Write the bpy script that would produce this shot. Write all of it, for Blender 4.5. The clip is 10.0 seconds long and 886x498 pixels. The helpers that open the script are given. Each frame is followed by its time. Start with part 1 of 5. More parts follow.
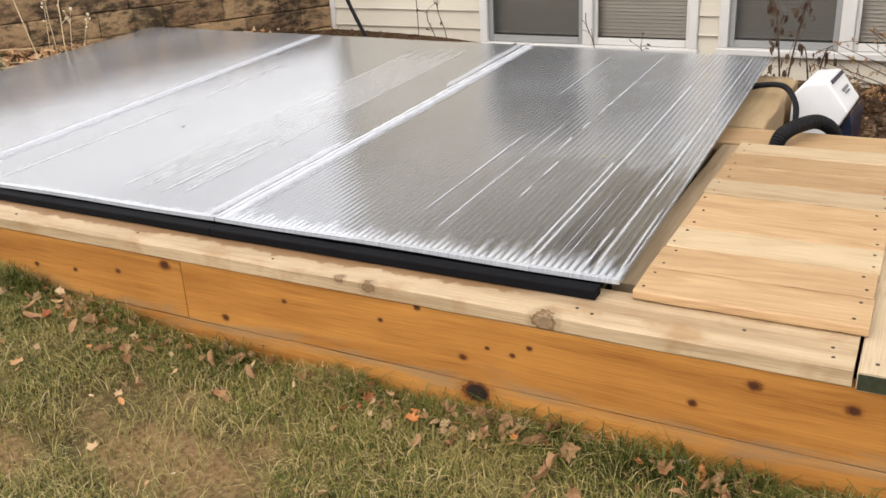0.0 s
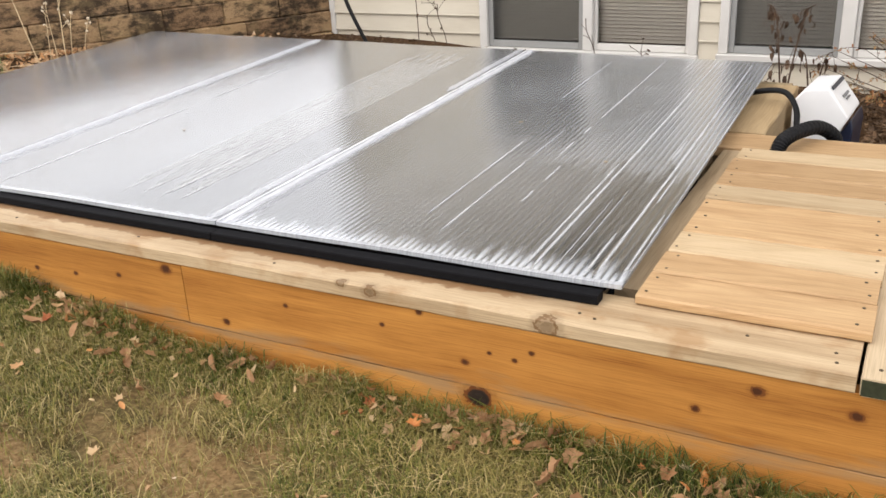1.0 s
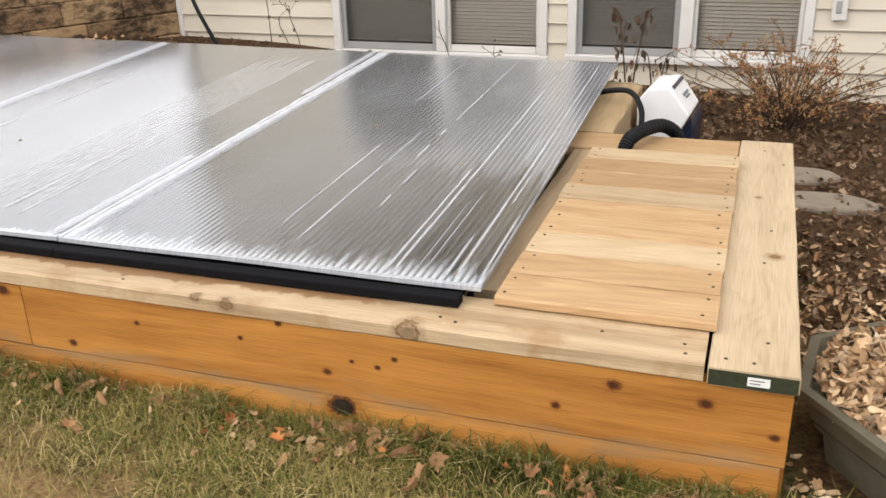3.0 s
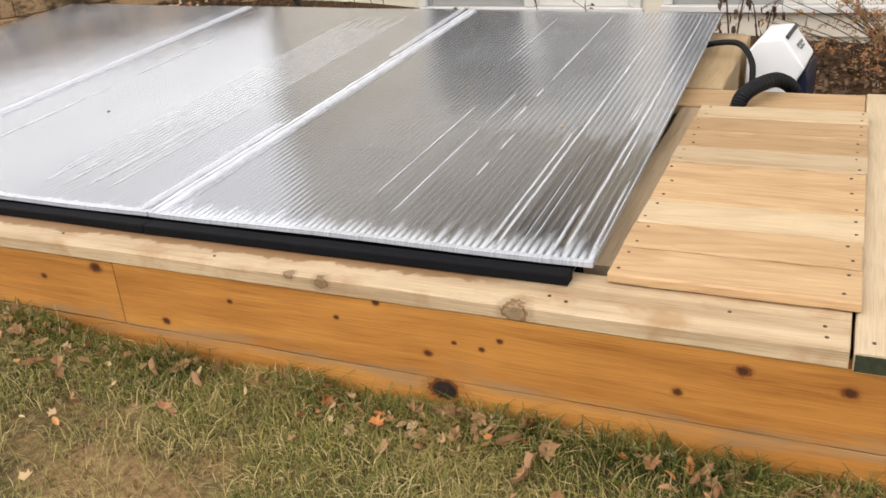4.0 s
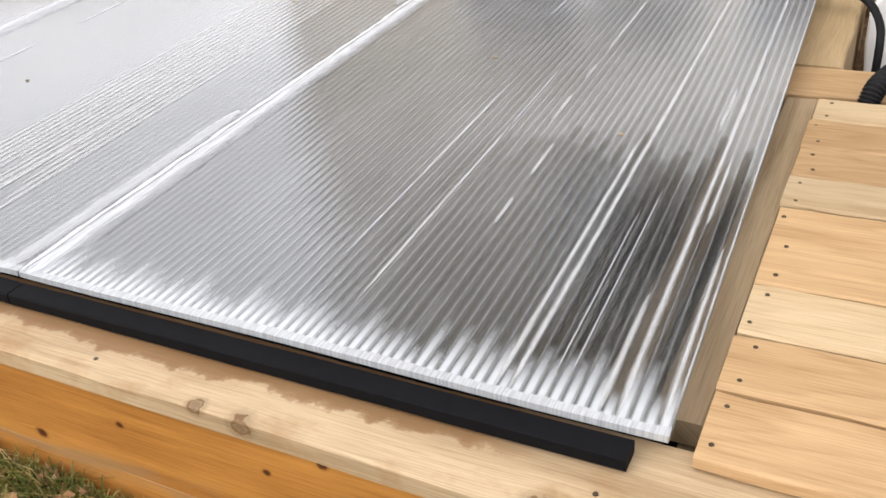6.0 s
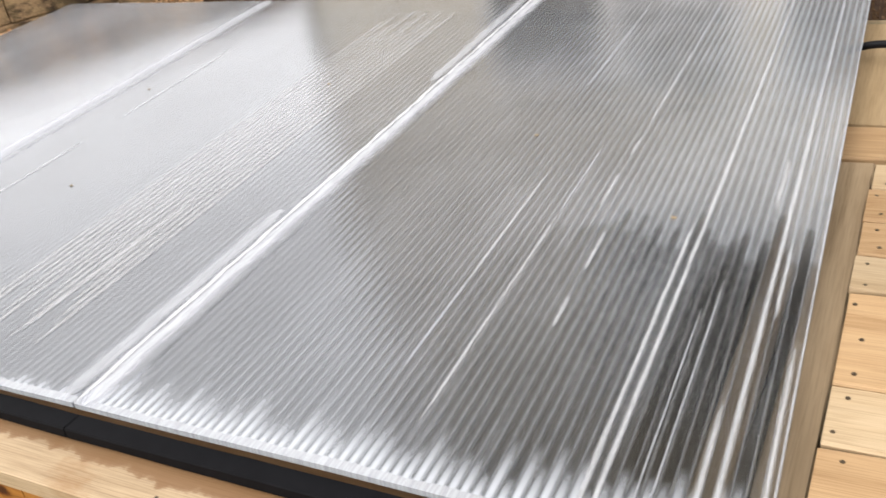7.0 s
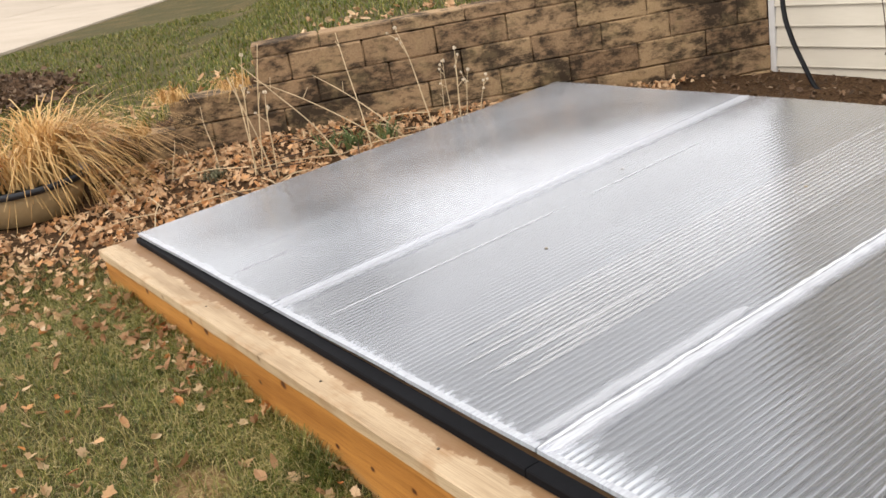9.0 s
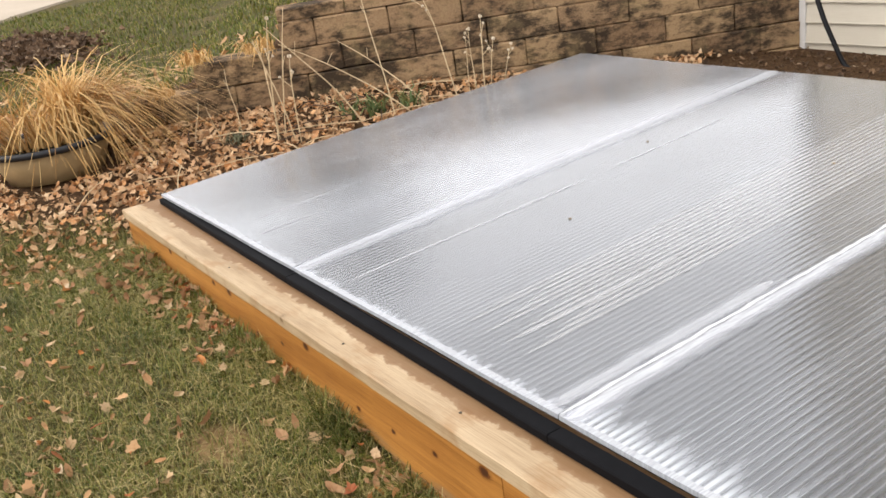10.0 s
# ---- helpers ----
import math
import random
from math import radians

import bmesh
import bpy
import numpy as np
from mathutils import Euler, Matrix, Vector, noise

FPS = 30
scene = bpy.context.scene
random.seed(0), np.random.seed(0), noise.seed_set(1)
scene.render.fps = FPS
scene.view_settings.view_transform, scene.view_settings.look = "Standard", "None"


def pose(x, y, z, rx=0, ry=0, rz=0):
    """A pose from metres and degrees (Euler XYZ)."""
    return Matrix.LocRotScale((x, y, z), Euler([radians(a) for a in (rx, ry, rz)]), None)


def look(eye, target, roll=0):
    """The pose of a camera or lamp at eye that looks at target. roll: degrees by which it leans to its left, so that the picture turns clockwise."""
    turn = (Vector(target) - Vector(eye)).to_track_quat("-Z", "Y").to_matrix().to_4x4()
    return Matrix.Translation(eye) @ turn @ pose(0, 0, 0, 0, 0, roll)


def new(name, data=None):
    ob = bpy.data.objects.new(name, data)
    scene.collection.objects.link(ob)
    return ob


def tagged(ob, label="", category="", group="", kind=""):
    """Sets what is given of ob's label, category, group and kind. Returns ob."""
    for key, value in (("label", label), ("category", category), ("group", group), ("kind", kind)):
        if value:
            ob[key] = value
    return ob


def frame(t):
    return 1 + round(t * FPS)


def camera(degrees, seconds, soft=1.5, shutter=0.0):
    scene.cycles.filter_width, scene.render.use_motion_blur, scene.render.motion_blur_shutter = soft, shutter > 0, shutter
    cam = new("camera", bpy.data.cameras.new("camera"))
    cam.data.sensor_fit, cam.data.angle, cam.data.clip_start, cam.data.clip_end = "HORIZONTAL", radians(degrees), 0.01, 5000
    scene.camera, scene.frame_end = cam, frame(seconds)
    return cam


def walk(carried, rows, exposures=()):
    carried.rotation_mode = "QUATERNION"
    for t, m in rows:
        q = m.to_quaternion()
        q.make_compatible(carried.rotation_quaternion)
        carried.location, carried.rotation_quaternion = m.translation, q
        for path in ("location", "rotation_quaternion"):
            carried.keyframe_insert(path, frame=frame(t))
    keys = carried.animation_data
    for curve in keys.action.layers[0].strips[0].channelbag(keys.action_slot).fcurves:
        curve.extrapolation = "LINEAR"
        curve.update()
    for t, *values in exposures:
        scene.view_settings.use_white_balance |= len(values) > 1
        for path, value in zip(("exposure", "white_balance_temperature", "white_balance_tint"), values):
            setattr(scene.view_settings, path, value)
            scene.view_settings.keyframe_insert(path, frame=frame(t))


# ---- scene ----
cam = camera(51.6, 10.0, 1.55, 0.2)
PATH = [
    (0, (-0.127, -1.714, 1.384), (-1.016, -0.096, 0.615), -3.2),
    (0.5, (-0.133, -1.716, 1.385), (-1.016, -0.093, 0.621), -3.1),
    (1, (-0.137, -1.716, 1.382), (-1.024, -0.092, 0.623), -3.0),
    (1.5, (-0.129, -1.707, 1.385), (-0.968, -0.066, 0.607), -2.3),
    (2, (-0.095, -1.689, 1.385), (-0.743, 0.042, 0.621), -1.4),
    (2.2, (-0.094, -1.693, 1.391), (-0.682, 0.06, 0.63), -1.4),
    (3.3, (-0.157, -1.688, 1.385), (-0.817, 0.03, 0.604), -2.1),
    (3.5, (-0.174, -1.669, 1.381), (-0.887, 0.021, 0.585), -2.4),
    (4, (-0.235, -1.572, 1.365), (-1.006, 0.07, 0.521), -4.6),
    (4.5, (-0.272, -1.318, 1.362), (-1.113, 0.274, 0.493), -5.8),
    (5, (-0.327, -1.111, 1.357), (-1.216, 0.416, 0.42), -4.8),
    (5.2, (-0.363, -1.022, 1.337), (-1.248, 0.492, 0.375), -4.6),
    (6.3, (-0.538, -0.695, 1.332), (-1.351, 0.801, 0.283), -5.3),
    (6.5, (-0.547, -0.67, 1.363), (-1.394, 0.806, 0.312), -6.2),
    (7, (-0.571, -0.677, 1.43), (-1.475, 0.829, 0.474), -9.5),
    (7.5, (-0.616, -0.716, 1.461), (-1.854, 0.584, 0.578), -15.3),
    (8, (-0.618, -0.807, 1.508), (-2.094, 0.316, 0.76), -13.5),
    (8.5, (-0.624, -0.808, 1.49), (-2.18, 0.204, 0.747), -11.5),
    (9, (-0.627, -0.808, 1.495), (-2.212, 0.214, 0.828), -9.7),
    (9.5, (-0.643, -0.817, 1.483), (-2.22, 0.196, 0.785), -8.4),
    (10, (-0.637, -0.834, 1.485), (-2.228, 0.142, 0.767), -8.6),
]
walk(cam, [(t, look(eye, target, roll)) for t, eye, target, roll in PATH])

# ---------------------------------------------------------------- world, sun, exposure
world = bpy.data.worlds.new("world")
scene.world = world
world.use_nodes = True
wn, wl = world.node_tree.nodes, world.node_tree.links
sky = wn.new("ShaderNodeTexSky")
sky.sky_type, sky.sun_disc = "NISHITA", False
sky.sun_elevation, sky.sun_rotation = radians(38), radians(215)
sky.dust_density, sky.air_density, sky.ozone_density = 6.0, 1.0, 1.0
veil = wn.new("ShaderNodeHueSaturation")
veil.inputs["Saturation"].default_value = 0.55
wl.new(sky.outputs[0], veil.inputs["Color"])
cloud = wn.new("ShaderNodeMix")
cloud.data_type = "RGBA"
cloud.inputs[0].default_value = 0.75
cloud.inputs[7].default_value = (15.3, 15.05, 15.35, 1)
wl.new(veil.outputs[0], cloud.inputs[6])
wl.new(cloud.outputs[2], wn["Background"].inputs[0])
wn["Background"].inputs[1].default_value = 0.147

sun_data = bpy.data.lights.new("sun", "SUN")
sun_data.energy, sun_data.angle, sun_data.color = 0.55, radians(30), (1.0, 0.93, 0.85)
sun = new("sun", sun_data)
sun.matrix_world = look((-3.5, -5.0, 6.0), (-1.5, 0.0, 0.4))


# ---------------------------------------------------------------- node helpers
class Mat:
    """A short way to write a node material."""

    def __init__(self, name, rough=0.6, metal=0.0, spec=0.4):
        self.m = bpy.data.materials.new(name)
        self.m.use_nodes = True
        self.t = self.m.node_tree
        self.b = self.t.nodes["Principled BSDF"]
        self.b.inputs["Roughness"].default_value = rough
        self.b.inputs["Metallic"].default_value = metal
        self.b.inputs["Specular IOR Level"].default_value = spec

    def n(self, kind, **put):
        node = self.t.nodes.new("ShaderNode" + kind)
        for key, value in put.items():
            if key in ("operation", "data_type", "blend_type", "noise_dimensions", "feature", "distribution", "wave_type", "bands_direction", "clamp"):
                if key == "operation":
                    node.operation = value
                elif key == "data_type":
                    node.data_type = value
                elif key == "blend_type":
                    node.blend_type = value
                elif key == "feature":
                    node.feature = value
                elif key == "distribution":
                    node.distribution = value
                elif key == "wave_type":
                    node.wave_type = value
                elif key == "bands_direction":
                    node.bands_direction = value
                elif key == "clamp":
                    node.use_clamp = value
            else:
                node.inputs[key.replace("_", " ")].default_value = value
        return node

    def link(self, a, b):
        self.t.links.new(a, b)

    def geo(self):
        return self.t.nodes.new("ShaderNodeNewGeometry")

    def pos(self, scale=(1, 1, 1), obj=False, shift=(0, 0, 0)):
        src = self.n("TexCoord").outputs["Object"] if obj else self.geo().outputs["Position"]
        mp = self.n("Mapping")
        mp.inputs["Scale"].default_value = scale
        mp.inputs["Location"].default_value = shift
        self.link(src, mp.inputs[0])
        return mp.outputs[0]

    def noise(self, vec, scale, detail=4, rough=0.55, dist=0.0):
        nd = self.n("TexNoise", Scale=scale, Detail=detail, Roughness=rough, Distortion=dist)
        self.link(vec, nd.inputs["Vector"])
        return nd.outputs["Fac"]

    def ramp(self, fac, stops):
        r = self.n("ValToRGB")
        el = r.color_ramp.elements
        while len(el) < len(stops):
            el.new(0.5)
        for e, (p, c) in zip(el, stops):
            e.position = p
            e.color = (*c, 1) if isinstance(c, tuple) else (c, c, c, 1)
        self.link(fac, r.inputs[0])
        return r.outputs[0]

    def math(self, op, a, b=None, clamp=False):
        nd = self.n("Math", operation=op, clamp=clamp)
        for i, v in enumerate((a, b)):
            if v is None:
                continue
            if isinstance(v, (int, float)):
                nd.inputs[i].default_value = v
            else:
                self.link(v, nd.inputs[i])
        return nd.outputs[0]

    def mix(self, fac, a, b, mode="MIX"):
        nd = self.n("Mix", data_type="RGBA", blend_type=mode)
        for i, v in ((0, fac), (6, a), (7, b)):
            if isinstance(v, (int, float)):
                nd.inputs[i].default_value = v
            elif isinstance(v, tuple):
                nd.inputs[i].default_value = (*v, 1)
            else:
                self.link(v, nd.inputs[i])
        return nd.outputs[2]

    def colour(self, c):
        if isinstance(c, tuple):
            self.b.inputs["Base Color"].default_value = (*c, 1)
        else:
            self.link(c, self.b.inputs["Base Color"])
        return self

    def rough(self, c):
        self.link(c, self.b.inputs["Roughness"])

    def bump(self, h, strength=0.3, dist=0.002):
        bp = self.n("Bump", Strength=strength, Distance=dist)
        self.link(h, bp.inputs["Height"])
        self.link(bp.outputs[0], self.b.inputs["Normal"])
        return bp.outputs[0]


def plain(name, colour, rough=0.5, metal=0.0, vary=0.12, scale=20.0, bump=0.1, spec=0.4):
    """Paint, plastic or metal with a faint mottling and relief."""
    m = Mat(name, rough, metal, spec)
    f = m.noise(m.pos(), scale, 5)
    big = m.noise(m.pos(), scale * 0.12, 3)
    dark = tuple(c * (1 - vary) for c in colour)
    lite = tuple(min(1, c * (1 + vary)) for c in colour)
    m.colour(m.mix(0.5, m.ramp(f, [(0.3, dark), (0.7, lite)]), m.ramp(big, [(0.3, dark), (0.7, lite)])))
    m.bump(f, bump, 0.002)
    return m.m


def wood(name, pale, deep, along="x", knots=(), rough=0.6, grain=1.0, stain=None, wear=0.0, damp=False, joint=None, knot_tone=(0.085, 0.026, 0.009), knot_fill=1.0, random_tone=0.1, cathedral=0.0, black=1.0):
    """Planed timber: grain along one axis, bent round the knots (place a, place z, size)."""
    m = Mat(name, rough, 0, 0.3)
    sep = m.n("SeparateXYZ")
    m.link(m.geo().outputs["Position"], sep.inputs[0])
    axes = {"x": ("X", "Y", "Z"), "y": ("Y", "X", "Z")}[along]
    run, across, up = (sep.outputs[k] for k in axes)
    info = m.n("ObjectInfo").outputs["Random"]
    lift = m.math("MULTIPLY", info, 37.0)
    side = m.math("ADD", across, up)
    mask = None
    ring = None
    charred = None
    for a, z, size, *mid_line in knots:
        size *= 0.84 if size < 0.025 else 0.95
        dx = m.math("MULTIPLY", m.math("SUBTRACT", run, a), 0.75)
        dz = m.math("SUBTRACT", up, z)
        da = m.math("MULTIPLY", m.math("SUBTRACT", across, mid_line[0] if mid_line else 0.0), 0.8)
        d2 = m.math("ADD", m.math("MULTIPLY", dx, dx), m.math("ADD", m.math("MULTIPLY", dz, dz), m.math("MULTIPLY", da, da)))
        g = m.math("DIVIDE", size * size, m.math("ADD", d2, size * size * 0.35))
        one = m.math("SUBTRACT", 1.0, m.math("DIVIDE", m.math("SQRT", d2), size))
        mask = one if mask is None else m.math("MAXIMUM", mask, one)
        if size > black:
            charred = one
        pull = m.math("MULTIPLY", g, m.math("MULTIPLY", dz, 0.55))
        ring = pull if ring is None else m.math("ADD", ring, pull)
    if ring is not None:
        side = m.math("SUBTRACT", side, ring)
    vec = m.n("CombineXYZ")
    m.link(m.math("ADD", m.math("MULTIPLY", run, 1.1), lift), vec.inputs[0])
    m.link(m.math("MULTIPLY", side, 26.0 * grain), vec.inputs[1])
    m.link(lift, vec.inputs[2])
    v = vec.outputs[0]
    broad = m.noise(v, 0.8, 3, 0.5, 0.6)
    fine = m.noise(v, 3.6, 6, 0.7, 0.2)
    fibre = m.n("CombineXYZ")
    m.link(m.math("MULTIPLY", run, 7.0), fibre.inputs[0])
    m.link(m.math("MULTIPLY", side, 420.0), fibre.inputs[1])
    pores = m.noise(fibre.outputs[0], 1.0, 3, 0.6)
    mid = tuple((p + q) / 2 for p, q in zip(pale, deep))
    col = m.ramp(broad, [(0.36, tuple(c * 0.85 for c in deep)), (0.48, mid), (0.58, pale)])
    if cathedral:
        arch = m.n("CombineXYZ")
        m.link(m.math("ADD", m.math("MULTIPLY", run, 1.1), lift), arch.inputs[0])
        m.link(m.math("MULTIPLY", side, 7.0), arch.inputs[1])
        m.link(lift, arch.inputs[2])
        fld = m.noise(arch.outputs[0], 0.9, 2, 0.4, 0.3)
        bands = m.math("FRACT", m.math("MULTIPLY", fld, 15.0))
        col = m.mix(cathedral, col, m.ramp(bands, [(0.0, pale), (0.40, pale), (0.85, tuple(c * 0.68 for c in deep)), (1.0, pale)]))
    col = m.mix(0.28, col, m.ramp(fine, [(0.35, deep), (0.65, pale)]))
    col = m.mix(0.34, col, m.ramp(pores, [(0.35, tuple(c * 0.5 for c in deep)), (0.55, pale)]))
    blotch = m.noise(m.pos((1, 1, 1)), 3.1, 4, 0.6)
    col = m.mix(0.16, col, m.ramp(blotch, [(0.35, tuple(c * 0.75 for c in deep)), (0.65, pale)]))
    tone = m.math("ADD", m.math("MULTIPLY", info, 2 * random_tone), 1 - random_tone)
    tint = m.n("CombineXYZ")
    for i in range(3):
        m.link(tone, tint.inputs[i])
    col = m.mix(1.0, col, tint.outputs[0], "MULTIPLY")
    if stain:
        s = m.ramp(m.noise(m.pos((1, 1.5, 1)), 7.0, 5, 0.6), [(0.52, 0.0), (0.66, 1.0)])
        col = m.mix(m.math("MULTIPLY", s, wear), col, stain)
    if joint is not None:
        near = m.math("ABSOLUTE", m.math("SUBTRACT", up, joint))
        grey = m.math("SUBTRACT", m.noise(m.pos((1.6, 1, 9)), 2.4, 4, 0.6), m.math("MULTIPLY", near, 4.5))
        col = m.mix(m.ramp(grey, [(0.36, 0.0), (0.56, 0.6)]), col, (0.27, 0.19, 0.11))
    if damp:
        edge = m.math("ADD", across, m.math("MULTIPLY", m.math("SUBTRACT", m.noise(m.pos(), 22, 4, 0.6), 0.5), 0.075))
        edge = m.math("ADD", edge, m.math("MULTIPLY", m.math("SUBTRACT", m.noise(m.pos(), 3.5, 2), 0.5), 0.06))
        edge = m.math("ADD", edge, m.math("ADD", m.math("MULTIPLY", m.math("ADD", run, 2.0), 0.004), 0.016))
        reach = m.ramp(m.math("MULTIPLY", m.math("ADD", run, 0.85), -5.0), [(0.0, 0.0), (0.5, 1.0)])
        col = m.mix(m.math("MULTIPLY", reach, m.ramp(m.math("MULTIPLY", edge, 5.0), [(0.40, 0.0), (0.42, 0.55), (0.46, 0.8)])), col, (0.20, 0.098, 0.036))
    if mask is not None:
        wob = m.math("MULTIPLY", m.math("SUBTRACT", m.noise(m.pos(), 95, 3), 0.5), 0.7)
        k = m.math("ADD", mask, wob)
        halo = m.ramp(m.math("ADD", k, 0.30), [(0.0, 0.0), (0.35, 1.0)])
        col = m.mix(m.math("MULTIPLY", halo, 0.32), col, tuple(c * 0.45 for c in deep))
        col = m.mix(m.ramp(k, [(0.16, 0.0), (0.22, 1.0), (0.34, 1.0), (0.44, knot_fill)]), col, tuple(c * 0.6 + d * 0.34 for c, d in zip(knot_tone, deep)))
        col = m.mix(m.ramp(k, [(0.42, 0.0), (0.54, knot_fill)]), col, tuple(c * 0.6 for c in knot_tone))
        if charred is not None:
            col = m.mix(m.ramp(m.math("ADD", charred, m.math("MULTIPLY", wob, 0.35)), [(0.34, 0.0), (0.42, 0.92)]), col, m.ramp(pores, [(0.4, (0.010, 0.008, 0.007)), (0.7, (0.045, 0.033, 0.024))]))
    m.colour(col)
    m.bump(m.math("ADD", m.math("MULTIPLY", pores, 0.6), fine), 0.25, 0.0012)
    return m.m


# ---------------------------------------------------------------- mesh helpers
def mesh_from(name, bm, material, smooth=False):
    me = bpy.data.meshes.new(name)
    bm.normal_update()
    bm.to_mesh(me)
    bm.free()
    for mt in (material if isinstance(material, (list, tuple)) else [material]):
        me.materials.append(mt)
    if smooth:
        for p in me.polygons:
            p.use_smooth = True
    return me


def part(name, bm, material, parent=None, label="", smooth=False):
    ob = new(name, mesh_from(name, bm, material, smooth))
    if parent:
        ob.parent = parent
    if label:
        ob["label"] = label
    return ob


def pydata(name, verts, faces, material, parent=None, smooth=False):
    me = bpy.data.meshes.new(name)
    me.from_pydata(verts, [], faces)
    me.materials.append(material)
    if smooth:
        for p in me.polygons:
            p.use_smooth = True
    ob = new(name, me)
    if parent:
        ob.parent = parent
    return ob


def box(lo, hi, bevel=0.0, seg=1, bm=None):
    bm = bm or bmesh.new()
    made = bmesh.ops.create_cube(bm, size=1.0)["verts"]
    for v in made:
        v.co = Vector([lo[i] + (v.co[i] + 0.5) * (hi[i] - lo[i]) for i in range(3)])
    if bevel:
        edges = list({e for v in made for e in v.link_edges})
        bmesh.ops.bevel(bm, geom=edges, offset=bevel, segments=seg, affect="EDGES", profile=0.6)
    return bm


def board(lo, hi, axis, bevel=0.003, wob=0.0015, step=0.12, seed=0):
    """A sawn board with softened, slightly uneven edges, cut into lengths along its axis."""
    rng = random.Random(seed)
    a = "xyz".index(axis)
    o = [i for i in range(3) if i != a]
    n = max(2, int((hi[a] - lo[a]) / step))
    sec = []
    for (u, v), (du, dv) in zip(((0, 0), (1, 0), (1, 1), (0, 1)), (((1, 0), (0, 1)), ((0, 1), (-1, 0)), ((-1, 0), (0, -1)), ((0, -1), (1, 0)))):
        corner = (lo[o[0]] + u * (hi[o[0]] - lo[o[0]]), lo[o[1]] + v * (hi[o[1]] - lo[o[1]]))
        sec.append((corner[0] + dv[0] * bevel, corner[1] + dv[1] * bevel))
        sec.append((corner[0] + du[0] * bevel, corner[1] + du[1] * bevel))
    bm = bmesh.new()
    rings = []
    for i in range(n + 1):
        ring = []
        for p in sec:
            co = [0, 0, 0]
            co[a] = lo[a] + (hi[a] - lo[a]) * i / n
            co[o[0]] = p[0] + rng.uniform(-wob, wob)
            co[o[1]] = p[1] + rng.uniform(-wob, wob)
            ring.append(bm.verts.new(co))
        rings.append(ring)
    k = len(sec)
    for r, s in zip(rings, rings[1:]):
        for j in range(k):
            bm.faces.new((r[j], r[(j + 1) % k], s[(j + 1) % k], s[j]))
    bm.faces.new(rings[0][::-1])
    bm.faces.new(rings[-1])
    bmesh.ops.recalc_face_normals(bm, faces=bm.faces)
    return bm


def tube(points, radius, sides=10, taper=None):
    """A round rod along a line of points; taper gives a radius for each point."""
    bm = bmesh.new()
    pts = [Vector(p) for p in points]
    rings = []
    ref = Vector((0.31, 0.17, 0.93)).normalized()
    for i, p in enumerate(pts):
        d = (pts[min(i + 1, len(pts) - 1)] - pts[max(i - 1, 0)]).normalized()
        s = d.cross(ref)
        if s.length < 0.05:
            s = d.cross(Vector((1, 0, 0)))
        s.normalize()
        u = s.cross(d).normalized()
        r = taper[i] if taper else radius
        rings.append([bm.verts.new(p + (s * math.cos(6.28318 * j / sides) + u * math.sin(6.28318 * j / sides)) * r) for j in range(sides)])
    for a, b in zip(rings, rings[1:]):
        for j in range(sides):
            bm.faces.new((a[j], a[(j + 1) % sides], b[(j + 1) % sides], b[j]))
    if sides > 2:
        bm.faces.new(rings[0][::-1])
        bm.faces.new(rings[-1])
    bmesh.ops.recalc_face_normals(bm, faces=bm.faces)
    return bm


def curve_pts(points, n=24):
    """A smooth line through the given points."""
    p = [Vector(q) for q in points]
    p = [2 * p[0] - p[1]] + p + [2 * p[-1] - p[-2]]
    out = []
    segs = len(p) - 3
    for i in range(n + 1):
        t = i / n * segs
        k = min(int(t), segs - 1)
        t -= k
        a, b, c, d = p[k:k + 4]
        out.append(0.5 * (2 * b + (c - a) * t + (2 * a - 5 * b + 4 * c - d) * t * t + (3 * b - a - 3 * c + d) * t ** 3))
    return out


def empty(name, label, category, group="", kind="", at=(0, 0, 0)):
    ob = new(name)
    ob.empty_display_size = 0.1
    ob.location = at
    return tagged(ob, label, category, group, kind)


# ---------------------------------------------------------------- the lie of the land
WALL_A, WALL_B = Vector((-4.08, 3.96, 0)), Vector((-5.95, 0.34, 0))
WALL_D = (WALL_B - WALL_A).normalized()
WALL_N = Vector((WALL_D.y, -WALL_D.x, 0))


def smooth01(v, a, b):
    t = min(1, max(0, (v - a) / (b - a)))
    return t * t * (3 - 2 * t)


def behind(x, y):
    """How far a place lies behind the garden wall's face, and how far along it from the house."""
    p = Vector((x, y, 0)) - WALL_A
    return p.dot(WALL_N), p.dot(WALL_D)


def in_pond(x, y):
    return -4.36 < x < -0.76 and 0.13 < y < 2.5


def ground_z(x, y, pit=True):
    front = float(np.interp(x, (-14, -9, -6, -5.2, -4.5, -3.5, -2.6, -1.9, 0, 1, 4), (0.75, 0.55, 0.46, 0.39, 0.29, 0.275, 0.245, 0.14, 0.125, 0.10, 0.05)))
    back = float(np.interp(x, (-14, -9, -5.2, -4.1, -2, -0.5, 1, 4), (0.75, 0.6, 0.49, 0.33, 0.22, 0.09, 0.06, 0.03)))
    z = front + (back - front) * smooth01(y, 0.0, 1.6) + 0.03 * min(0, max(y, -8))
    d, u = behind(x, y)
    if d > 0 and u < 6:
        rise = float(np.interp(u, (-30, 0, 2.6, 3.3, 4.1, 6), (0.95, 0.95, 0.93, 0.74, 0.52, 0.46)))
        rise = rise + 0.01 * min(d, 10)
        z = max(z, z + (rise - z) * smooth01(d, 0.06, 0.22))
    if x < -9:
        return z
    z += 0.012 * noise.noise((x * 2.3, y * 2.3, 0.5)) * (1 if y > -3 else 0.5) + 0.005 * noise.noise((x * 9, y * 9, 1.5))
    if pit and in_pond(x, y):
        z = -0.35
    return z


